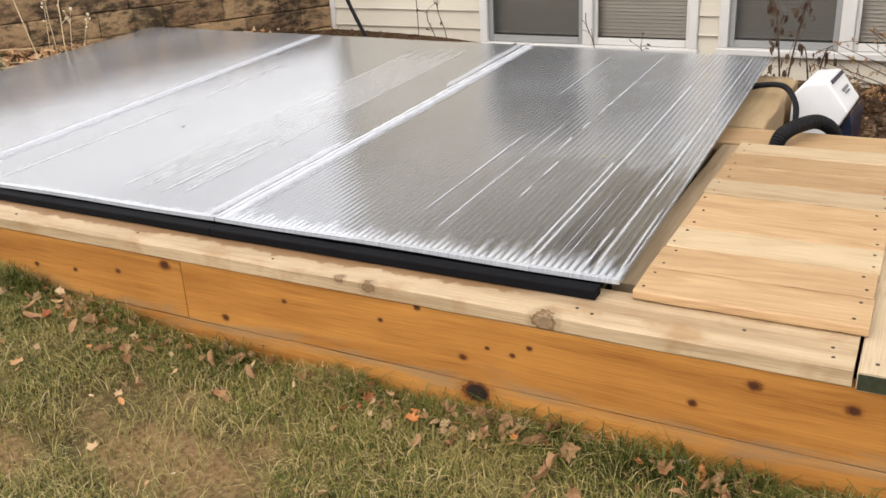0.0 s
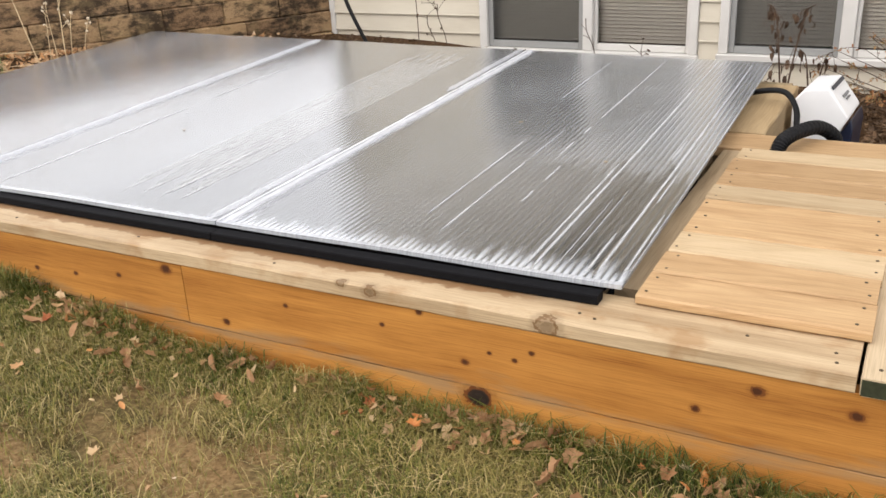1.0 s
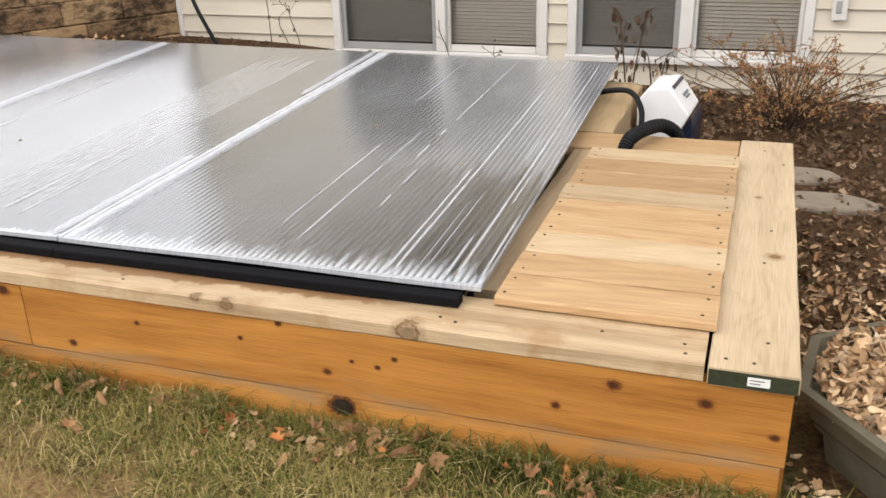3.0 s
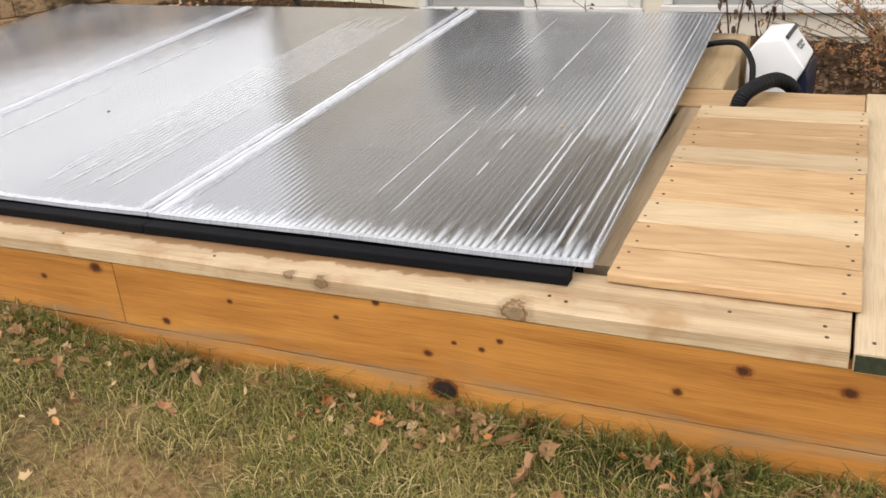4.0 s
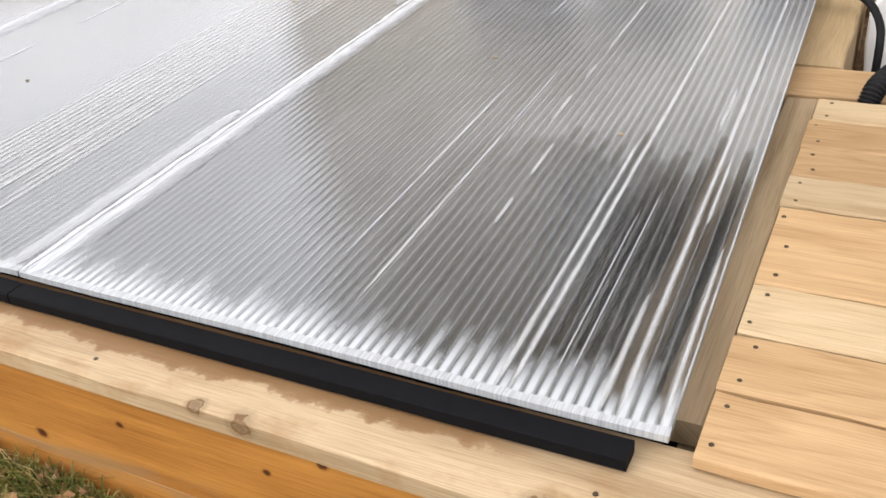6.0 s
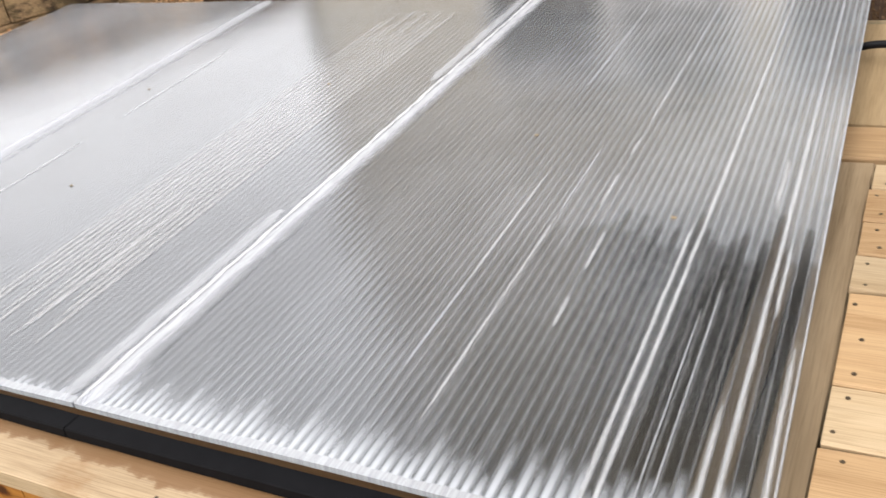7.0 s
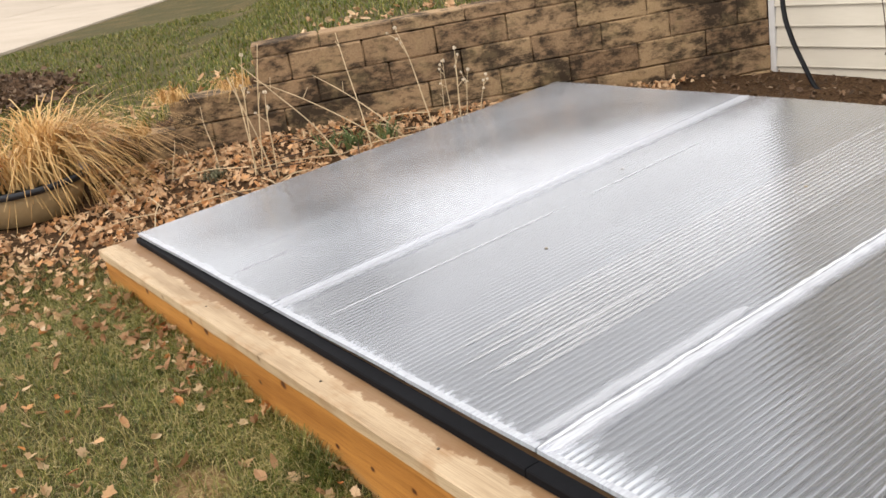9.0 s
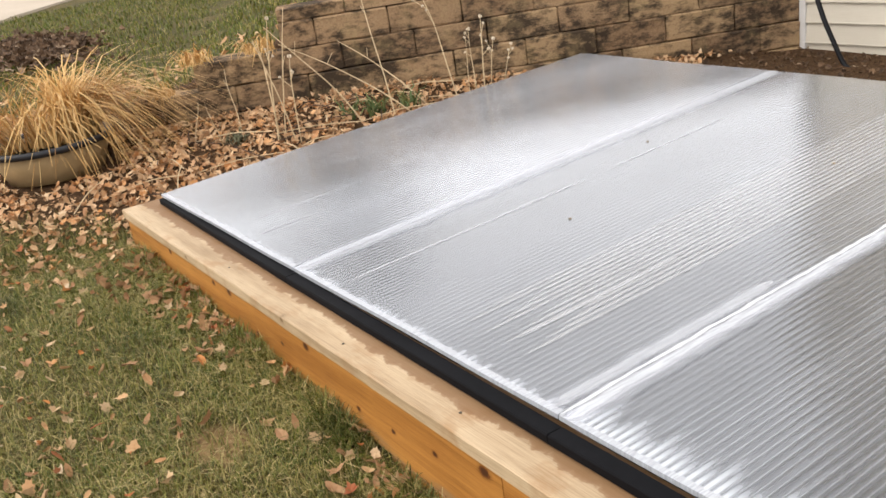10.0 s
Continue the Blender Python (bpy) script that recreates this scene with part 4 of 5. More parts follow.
# ---------------------------------------------------------------- paving and the neighbour's house
def concrete_mat():
    m = Mat("pale concrete", 0.9, 0, 0.2)
    f = m.noise(m.pos(), 40, 6, 0.7)
    b = m.noise(m.pos(), 0.7, 4, 0.6)
    m.colour(m.mix(0.4, m.ramp(f, [(0.3, (0.38, 0.31, 0.23)), (0.7, (0.54, 0.46, 0.36))]), m.ramp(b, [(0.35, (0.40, 0.33, 0.25)), (0.65, (0.54, 0.46, 0.36))])))
    m.bump(f, 0.3, 0.003)
    return m.m


M_concrete = concrete_mat()
drive = empty("driveway", "pale concrete driveway slabs beyond the lawn", "driveway", kind="structure")
E0, ED = Vector((-8.0, -2.3, 0)), Vector((-0.851, 0.525, 0)).normalized()
EN = Vector((-ED.y, ED.x, 0))
for k in range(9):
    for r in range(6):
        bm = bmesh.new()
        c = [E0 + ED * (k * 3.5 + a) + EN * (r * 3.5 + b) for a, b in ((0.01, 0.01), (3.49, 0.01), (3.49, 3.49), (0.01, 3.49))]
        zz = [0.60 + 0.18 * smooth01(-p.x, 8, 14) + 0.15 * max(0.0, (p - E0).dot(EN) - 2.0) for p in c]
        lo = [bm.verts.new((p.x, p.y, -0.5)) for p, z in zip(c, zz)]
        hi = [bm.verts.new((p.x, p.y, z)) for p, z in zip(c, zz)]
        bm.faces.new(hi)
        for j in range(4):
            bm.faces.new((lo[j], lo[(j + 1) % 4], hi[(j + 1) % 4], hi[j]))
        bmesh.ops.recalc_face_normals(bm, faces=bm.faces)
        part("slab", bm, M_concrete, drive)

M_grey = plain("grey siding", (0.46, 0.46, 0.47), 0.6, 0, 0.1, 3, 0.1)
other = empty("neighbour_house", "grey sided two-storey house across the driveway", "house")
part("wall", box((-38, 9.6, 0.2), (-27, 14.4, 8.4), 0.02), M_grey, other)
bm = bmesh.new()
pr = ((9.1, 8.2), (12.0, 10.9), (14.9, 8.2))
ea = [[bm.verts.new((x, y, z)) for y, z in pr] for x in (-38.6, -26.4)]
for j in range(3):
    bm.faces.new((ea[0][j], ea[1][j], ea[1][(j + 1) % 3], ea[0][(j + 1) % 3]))
bm.faces.new(ea[0])
bm.faces.new(ea[1][::-1])
bmesh.ops.recalc_face_normals(bm, faces=bm.faces)
part("roof", bm, M_roof, other)
for z in (1.2, 4.1):
    for y in (10.3, 12.5):
        wi = part("window", box((-27.0, y, z), (-26.93, y + 1.2, z + 1.4), 0.01), M_trim, other)
        part("pane", box((-26.929, y + 0.08, z + 0.08), (-26.915, y + 1.12, z + 1.32)), M_room_shade, wi)

# ---------------------------------------------------------------- flagstones in the bed
M_stone = plain("pale flagstone", (0.235, 0.195, 0.145), 0.9, 0, 0.3, 25, 0.5)


STONES = ((0.17, 2.12, 0.20, 0.12), (0.10, 2.46, 0.15, 0.11), (0.52, 1.0, 0.20, 0.30), (0.80, 1.6, 0.2, 0.16))


def flagstone(x, y, rx, ry, seed):
    rng = random.Random(seed)
    bm = bmesh.new()
    n = 11
    pts = [(x + rx * math.cos(6.283 * k / n) * rng.uniform(0.8, 1.1), y + ry * math.sin(6.283 * k / n) * rng.uniform(0.8, 1.1)) for k in range(n)]
    z = ground_z(x, y)
    rings = [[bm.verts.new((x + (px - x) * s, y + (py - y) * s, z + h)) for px, py in pts] for s, h in ((1.02, -0.03), (1.0, 0.012), (0.94, 0.022))]
    for a, b in zip(rings, rings[1:]):
        for j in range(n):
            bm.faces.new((a[j], a[(j + 1) % n], b[(j + 1) % n], b[j]))
    bm.faces.new(rings[-1])
    bmesh.ops.recalc_face_normals(bm, faces=bm.faces)
    tagged(part("flagstone", bm, M_stone), "pale flat flagstone set in the leaf litter", "flagstone", "flagstones in the bed")


for i, (x, y, rx, ry) in enumerate(STONES):
    flagstone(x, y, rx, ry, 500 + i)

# ---------------------------------------------------------------- eight-sided planter
M_resin = plain("weathered grey-green resin", (0.105, 0.092, 0.06), 0.7, 0, 0.3, 18, 0.3)
M_soil = plain("dark potting soil", (0.045, 0.03, 0.02), 0.95, 0, 0.5, 60, 0.8)


def ring_pot(name, cx, cy, z0, prof, n, turn_by, mat, parent, smooth=False):
    bm = bmesh.new()
    rings = [[bm.verts.new((cx + r * math.cos(turn_by + 6.28318 * k / n), cy + r * math.sin(turn_by + 6.28318 * k / n), z0 + h)) for k in range(n)] for r, h in prof]
    for a, b in zip(rings, rings[1:]):
        for j in range(n):
            bm.faces.new((a[j], a[(j + 1) % n], b[(j + 1) % n], b[j]))
    bm.faces.new(rings[0][::-1])
    bm.faces.new(rings[-1])
    bmesh.ops.recalc_face_normals(bm, faces=bm.faces)
    return part(name, bm, mat, parent, smooth=smooth)


PX, PY, PZ = 0.345, 0.285, 0.105
oct_pot = empty("octagonal_planter", "weathered grey-green octagonal planter filled with dead leaves", "planter")
ring_pot("pot", PX, PY, PZ, ((0.255, 0.0), (0.275, 0.10), (0.292, 0.105), (0.325, 0.185), (0.340, 0.190), (0.342, 0.208), (0.318, 0.210), (0.308, 0.17)), 8, radians(15), M_resin, oct_pot)
ring_pot("soil", PX, PY, PZ, ((0.300, 0.120), (0.304, 0.165)), 8, radians(15), M_soil, oct_pot)

# ---------------------------------------------------------------- leaves, grass


def leaf_mat(name, stops, rough=0.75, mottle=0.16):
    m = Mat(name, rough, 0, 0.2)
    g = m.geo()
    col = m.ramp(g.outputs["Random Per Island"], stops)
    v = m.noise(m.pos(), 55, 4, 0.6)
    col = m.mix(mottle, col, m.ramp(v, [(0.3, (0.08, 0.04, 0.02)), (0.7, (0.50, 0.37, 0.24))]))
    m.colour(col)
    m.bump(m.noise(m.pos(), 150, 3), 0.4, 0.002)
    m.b.inputs["Subsurface Weight"].default_value = 0.0
    return m.m


M_leaf = leaf_mat("dry fallen leaf", [(0.0, (0.27, 0.125, 0.052)), (0.2, (0.44, 0.245, 0.105)), (0.45, (0.60, 0.44, 0.25)), (0.60, (0.30, 0.145, 0.06)), (0.70, (0.36, 0.095, 0.032)), (0.80, (0.58, 0.235, 0.058)), (0.90, (0.50, 0.33, 0.17)), (1.0, (0.66, 0.54, 0.38))])
M_leaf_pale = leaf_mat("pale dry leaf", [(0.0, (0.32, 0.19, 0.10)), (0.3, (0.56, 0.37, 0.20)), (0.6, (0.72, 0.54, 0.33)), (0.8, (0.38, 0.20, 0.09)), (0.88, (0.50, 0.36, 0.21)), (1.0, (0.74, 0.62, 0.45))])
M_litter = leaf_mat("brown leaf litter", [(0.0, (0.38, 0.21, 0.095)), (0.25, (0.60, 0.37, 0.19)), (0.5, (0.70, 0.48, 0.28)), (0.7, (0.50, 0.25, 0.11)), (0.85, (0.66, 0.33, 0.12)), (1.0, (0.74, 0.56, 0.35))], 0.75, 0.2)
M_litter_dark = leaf_mat("dark brown leaf litter", [(0.0, (0.030, 0.016, 0.010)), (0.35, (0.075, 0.040, 0.021)), (0.75, (0.12, 0.066, 0.034)), (0.92, (0.20, 0.12, 0.065)), (1.0, (0.36, 0.27, 0.18))])


def leaf_shape(rng, lobed):
    """Outline, fold and curl of one dead leaf, about one unit long."""
    pts = []
    n = 14 if lobed else 8
    for k in range(n):
        a = 6.28318 * k / n
        if lobed:
            r = 0.48 if k % 2 == 0 else 0.33
            r *= rng.uniform(0.72, 1.15)
            pts.append((r * math.cos(a), r * 0.95 * math.sin(a)))
        else:
            pts.append((0.5 * math.cos(a), 0.21 * math.sin(a) * (1 - 0.25 * math.cos(a)) * rng.uniform(0.85, 1.15)))
    curl, fold, twist = rng.uniform(-0.4, 1.5), rng.uniform(0.1, 1.5), rng.uniform(-1.0, 1.0)

    def lift(x, y):
        return curl * x * x + fold * abs(y) * (0.7 + twist * x) + twist * x * y
    return [(0, 0, 0.0)] + [(x, y, lift(x, y)) for x, y in pts]


def add_leaf(verts, faces, rng, place, size, lobed, tip=0.5):
    m = Matrix.Translation(place) @ Euler((rng.gauss(0, tip), rng.gauss(0, tip), rng.uniform(0, 6.283))).to_matrix().to_4x4()
    base = len(verts)
    sh = leaf_shape(rng, lobed)
    verts += [tuple(m @ (Vector(p) * size)) for p in sh]
    n = len(sh) - 1
    faces += [(base, base + 1 + k, base + 1 + (k + 1) % n) for k in range(n)]


def litter(name, label, mat, count, sample, lo, hi, seed, lift=0.02, lobed=0.45, tip=0.5):
    rng = random.Random(seed)
    verts, faces = [], []
    done = 0
    while done < count:
        got = sample(rng)
        done += 1
        if got is None:
            continue
        x, y, z = got
        add_leaf(verts, faces, rng, (x, y, z + rng.uniform(0.003, lift)), rng.uniform(lo, hi), rng.random() < lobed, tip)
    tagged(pydata(name, verts, faces, mat), label, "leaf litter", kind="stuff")


def free(x, y):
    """Bare ground, outside the pond box, the pots and the house."""
    if -4.50 < x < 0.02 and -0.012 < y < 1.70:
        return False
    if -4.50 < x < -0.60 and 1.6 < y < 2.58:
        return False
    if y > HY - 0.03 and x > HX0:
        return False
    if (x - PX) ** 2 + (y - PY) ** 2 < 0.115 or (x + 5.62) ** 2 + (y - 0.02) ** 2 < 0.10:
        return False
    return True


def left_bed(rng):
    x, y = rng.uniform(-7.2, -4.25), rng.uniform(-1.1, 3.9)
    d, u = behind(x, y)
    if d > -0.01 and u < 4.1 or not free(x, y):
        return None
    if y < 0.05 and -x + 0.9 * y + rng.gauss(0, 0.42) < 4.45:
        return None
    return x, y, ground_z(x, y)


def right_bed(rng):
    x, y = rng.uniform(-0.6, 1.9), rng.uniform(-0.25, 3.95)
    if not free(x, y) or (x < 0.02 and y < 1.7):
        return None
    if rng.random() < 0.85 and any(((x - sx) / rx) ** 2 + ((y - sy) / ry) ** 2 < 1 for sx, sy, rx, ry in STONES):
        return None
    return x, y, ground_z(x, y)


def back_strip(rng):
    x, y = rng.uniform(-4.4, -0.5), rng.uniform(2.6, 3.95)
    if not free(x, y) or behind(x, y)[0] > -0.01:
        return None
    return x, y, ground_z(x, y)


def pot_fill(rng):
    a, r = rng.uniform(0, 6.283), 0.29 * math.sqrt(rng.random())
    return PX + r * math.cos(a), PY + r * math.sin(a), PZ + 0.160 + 0.035 * rng.random()


def edge_drift(rng):
    x = rng.uniform(-4.4, 0.0)
    y = -abs(rng.gauss(0, 0.06)) - 0.02
    if noise.noise((x * 3.1, 2.2, 0.3)) < rng.uniform(-0.4, 0.3):
        return None
    return x, y, ground_z(x, y) + 0.015


litter("leaf_litter", "dry brown and orange leaf litter beside the pond", M_litter, 21000, left_bed, 0.018, 0.060, 1, 0.035)
litter("leaf_litter", "dark brown leaf litter under the shrub", M_litter_dark, 9000, right_bed, 0.018, 0.05, 2, 0.03)
litter("leaf_litter", "pale dry leaves beside the planter", M_leaf_pale, 17000, lambda r: (lambda g: g if g and g[1] < 1.35 + r.gauss(0, 0.3) else None)(right_bed(r)), 0.015, 0.042, 3, 0.04, 0.1, 0.6)
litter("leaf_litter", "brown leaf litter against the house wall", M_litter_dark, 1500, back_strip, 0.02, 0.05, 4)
litter("leaf_litter", "pale dry leaves filling the planter", M_leaf_pale, 1700, pot_fill, 0.020, 0.050, 5, 0.04, 0.12, 0.7)
litter("leaf_litter", "small leaf scraps caught along the timber", M_leaf, 620, edge_drift, 0.018, 0.045, 6, 0.02)



def lawn_scatter(rng):
    x, y = rng.uniform(-4.9, 0.1), -1.3 * rng.random()
    if not free(x, y) or rng.random() < smooth01(x, -3.4, -1.0) * 0.75:
        return None
    if noise.noise((x * 2.1, y * 2.1, 9.0)) < rng.uniform(-0.5, 0.25):
        return None
    return x, y, ground_z(x, y) + 0.022


litter("leaf_litter", "scattered dry leaf scraps in the grass", M_leaf, 1700, lawn_scatter, 0.016, 0.050, 7, 0.02)



def far_leaves(rng):
    x, y = -14 + 9.5 * rng.random(), rng.uniform(-2.0, 6.0)
    d, u = behind(x, y)
    if d < 0.28 or d > 3.0 or rng.random() < smooth01(d, 0.4, 2.2) or noise.noise((x * 1.3, y * 1.3, 4.0)) < rng.uniform(-0.6, 0.3):
        return None
    if (Vector((x, y, 0)) - E0).dot(EN) > -0.05 or (y > HY - 0.1 and x > HX0):
        return None
    return x, y, ground_z(x, y) + 0.045


litter("leaf_litter", "dry leaves scattered on the lawn above the garden wall", M_litter, 4500, far_leaves, 0.03, 0.08, 8, 0.03)



def mulch(rng):
    x, y = rng.gauss(-9.9, 0.55), rng.gauss(0.80, 0.22)
    if (Vector((x, y, 0)) - E0).dot(EN) > -0.1 or behind(x, y)[0] < 0.4:
        return None
    return x, y, ground_z(x, y) + 0.05


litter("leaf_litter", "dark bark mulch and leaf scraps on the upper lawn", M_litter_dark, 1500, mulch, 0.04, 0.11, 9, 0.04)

# single leaves lying on the lawn
rng = random.Random(77)
CLUMPS = [(rng.uniform(-4.2, -0.1), -abs(rng.gauss(0.03, 0.07)) - 0.03) for _ in range(60)]
for k in range(190):
    while True:
        if k < 140:
            c = rng.choice(CLUMPS)
            x, y = c[0] + rng.gauss(0, 0.05), min(-0.03, c[1] + rng.gauss(0, 0.04))
        else:
            x, y = rng.uniform(-4.6, -2.6 if k % 3 else -0.6), -rng.uniform(0.04, 1.0)
        if free(x, y):
            break
    verts, faces = [], []
    lobed = rng.random() < 0.55
    add_leaf(verts, faces, rng, (0, 0, 0), rng.uniform(0.026, 0.066), lobed, 0.6)
    ob = pydata("fallen_leaf", verts, faces, M_leaf)
    low = min(v[2] for v in verts)
    ob.location = (x, y, ground_z(x, y) - low + 0.016 + rng.uniform(0, 0.012))
    tagged(ob, "curled dry brown lobed leaf lying in the grass" if lobed else "curled dry tan leaf lying in the grass", "leaf", "fallen leaves on the lawn")


GRASS = [(0.0, (0.026, 0.038, 0.006)), (0.35, (0.102, 0.124, 0.016)), (0.58, (0.215, 0.200, 0.040)), (0.80, (0.37, 0.280, 0.100)), (1.0, (0.60, 0.46, 0.23))]


def grass_mat(name, stops):
    m = Mat(name, 0.55, 0, 0.25)
    g = m.geo()
    col = m.ramp(g.outputs["Random Per Island"], stops)
    sep = m.n("SeparateXYZ")
    m.link(g.outputs["Position"], sep.inputs[0])
    lush = m.ramp(m.math("MULTIPLY", m.math("ADD", sep.outputs[0], 3.4), 0.6), [(0.0, 0.30), (1.0, 1.0)])
    col = m.mix(m.math("MULTIPLY", m.math("SUBTRACT", 1.0, lush), 0.6), col, m.ramp(g.outputs["Random Per Island"], [(0.0, (0.05, 0.07, 0.008)), (0.6, (0.15, 0.165, 0.022)), (1.0, (0.30, 0.25, 0.07))]))
    patch = m.noise(m.pos(), 2.6, 4, 0.65)
    col = m.mix(m.math("MULTIPLY", lush, m.ramp(patch, [(0.46, 0.0), (0.64, 0.55)])), col, tuple(c * 0.9 for c in stops[-2][1]))
    m.colour(m.mix(m.ramp(patch, [(0.34, 0.5), (0.46, 0.0)]), col, tuple(c * 0.9 for c in stops[0][1])))
    return m.m


M_grass = grass_mat("lawn grass blade", GRASS)
M_thatch = grass_mat("dead grass thatch", [(0.0, (0.16, 0.11, 0.045)), (0.5, (0.30, 0.23, 0.10)), (1.0, (0.46, 0.37, 0.19))])


def blades(name, label, mat, count, sample, h0, h1, width, seed, droop=0.6):
    rng = random.Random(seed)
    verts, faces = [], []
    for _ in range(count):
        got = sample(rng)
        if got is None:
            continue
        x, y, z, s = got
        h = rng.uniform(h0, h1) * s
        a = rng.uniform(0, 6.283)
        lx, ly = math.cos(a), math.sin(a)
        w = width * rng.uniform(0.6, 1.3)
        out = h * rng.uniform(0.15, droop * 1.6)
        b = len(verts)
        px, py = -ly * w, lx * w
        verts += [(x - px, y - py, z - 0.004), (x + px, y + py, z - 0.004),
                  (x + lx * out * 0.35 - px * 0.8, y + ly * out * 0.35 - py * 0.8, z + h * 0.6), (x + lx * out * 0.35 + px * 0.8, y + ly * out * 0.35 + py * 0.8, z + h * 0.6),
                  (x + lx * out, y + ly * out, z + h * rng.uniform(0.55, 1.0))]
        faces += [(b, b + 1, b + 3, b + 2), (b + 2, b + 3, b + 4)]
    tagged(pydata(name, verts, faces, mat), label, "grass", kind="stuff")


def lawn(rng, flat=False):
    x, y = rng.uniform(-5.6, 0.2), -1.45 * rng.random() ** 1.25
    bare = noise.noise((x * 1.7, y * 1.7, 3.3)) + 0.5 * noise.noise((x * 5, y * 5, 7.7))
    if rng.random() < smooth01(bare, -0.25, 0.25) * 0.97 * (0.4 + 0.6 * smooth01(x, -3.0, -1.7)):
        return None
    if any(rng.random() < 0.80 * (1 - smooth01(math.hypot((x - cx) / rx, (y - cy) / ry) + 0.35 * noise.noise((x * 9, y * 9, 2.0)), 0.55, 1.15)) for cx, cy, rx, ry in BARE):
        return None
    if -x + 0.9 * y > 4.45 + rng.gauss(0, 0.2) or not free(x, y):
        return None
    if flat and rng.random() > 0.3 + 0.7 * smooth01(x, -3.0, -1.7):
        return None
    tall = 1.0 + 1.5 * smooth01(y, -0.12, -0.01) * rng.random() * smooth01(noise.noise((x * 4, 1.0, 5.0)), -0.3, 0.4)
    return x, y, ground_z(x, y), tall


def lawn_far(rng):
    x, y = rng.uniform(-14, -4.3), rng.uniform(-2.5, 7)
    d, u = behind(x, y)
    if not (d > 0.3 or u > 4.6) or (y > HY - 0.1 and x > HX0):
        return None
    if (Vector((x, y, 0)) - E0).dot(EN) > -0.02 or -x + 0.9 * y < 4.9:
        return None
    if u > 4 and d < 0.6:
        return None
    return x, y, ground_z(x, y), 1.0


blades("grass", "short patchy green and straw-coloured lawn grass", M_grass, 215000, lawn, 0.012, 0.052, 0.0012, 11, 1.25)
blades("grass", "flattened straw-coloured thatch in the lawn", M_thatch, 110000, lambda r: lawn(r, True), 0.004, 0.014, 0.0010, 13, 4.0)


def timber_tufts(rng):
    """Long blades left standing along the foot of the timber."""
    cx = rng.choice((-3.2, -2.55, -2.2, -1.75, -1.35, -1.1, -0.92, -0.78, -0.62, -0.5, -0.33, -0.12))
    x, y = cx + rng.gauss(0, 0.05), -0.022 - abs(rng.gauss(0, 0.03))
    return x, y, ground_z(x, y), rng.uniform(0.6, 1.2)


blades("grass", "longer dark green grass along the foot of the timber", grass_mat("long grass blade", [(0.0, (0.022, 0.034, 0.006)), (0.5, (0.070, 0.092, 0.014)), (0.8, (0.16, 0.16, 0.035)), (1.0, (0.38, 0.30, 0.13))]), 2600, timber_tufts, 0.035, 0.105, 0.0014, 15, 1.0)


def lawn_rest(rng):
    x, y = rng.uniform(-7.5, 3.5), rng.uniform(-4.6, -1.25)
    if (Vector((x, y, 0)) - E0).dot(EN) > -0.05 or noise.noise((x * 1.7, y * 1.7, 3.3)) > rng.uniform(0.0, 0.5):
        return None
    return x, y, ground_z(x, y), 1.0


blades("grass", "short patchy lawn grass", M_grass, 90000, lawn_rest, 0.012, 0.045, 0.0028, 14, 1.2)
M_grass_far = grass_mat("greener lawn grass", [(0.0, (0.048, 0.074, 0.006)), (0.5, (0.11, 0.145, 0.013)), (0.78, (0.22, 0.205, 0.035)), (1.0, (0.44, 0.34, 0.13))])
blades("grass", "green lawn grass above the garden wall", M_grass_far, 60000, lawn_far, 0.03, 0.06, 0.004, 12, 0.8)
# ---------------------------------------------------------------- planter with dead ornamental grass
M_straw = leaf_mat("dead straw blade", [(0.0, (0.46, 0.24, 0.07)), (0.4, (0.72, 0.44, 0.15)), (0.8, (0.82, 0.57, 0.25)), (1.0, (0.40, 0.21, 0.065))], 0.6)
M_pot = plain("tan clay-coloured pot", (0.36, 0.25, 0.12), 0.7, 0, 0.25, 14, 0.3)
M_rim = plain("black plastic rim", (0.015, 0.015, 0.017), 0.4, 0, 0.3, 30, 0.1)
QX, QY = -5.66, -0.01
QZ = ground_z(QX, QY) - 0.01
tub = empty("round_planter", "round tan planter with a black rim", "planter")
ring_pot("pot", QX, QY, QZ, ((0.24, 0.0), (0.27, 0.08), (0.300, 0.165), (0.285, 0.166), (0.27, 0.12)), 40, 0, M_pot, tub, True)
ring_pot("rim", QX, QY, QZ, ((0.302, 0.150), (0.325, 0.155), (0.328, 0.176), (0.320, 0.186), (0.292, 0.182), (0.288, 0.150)), 40, 0, M_rim, tub, "glossy black rim")
ring_pot("soil", QX, QY, QZ, ((0.27, 0.09), (0.28, 0.140)), 24, 0, M_soil, tub)


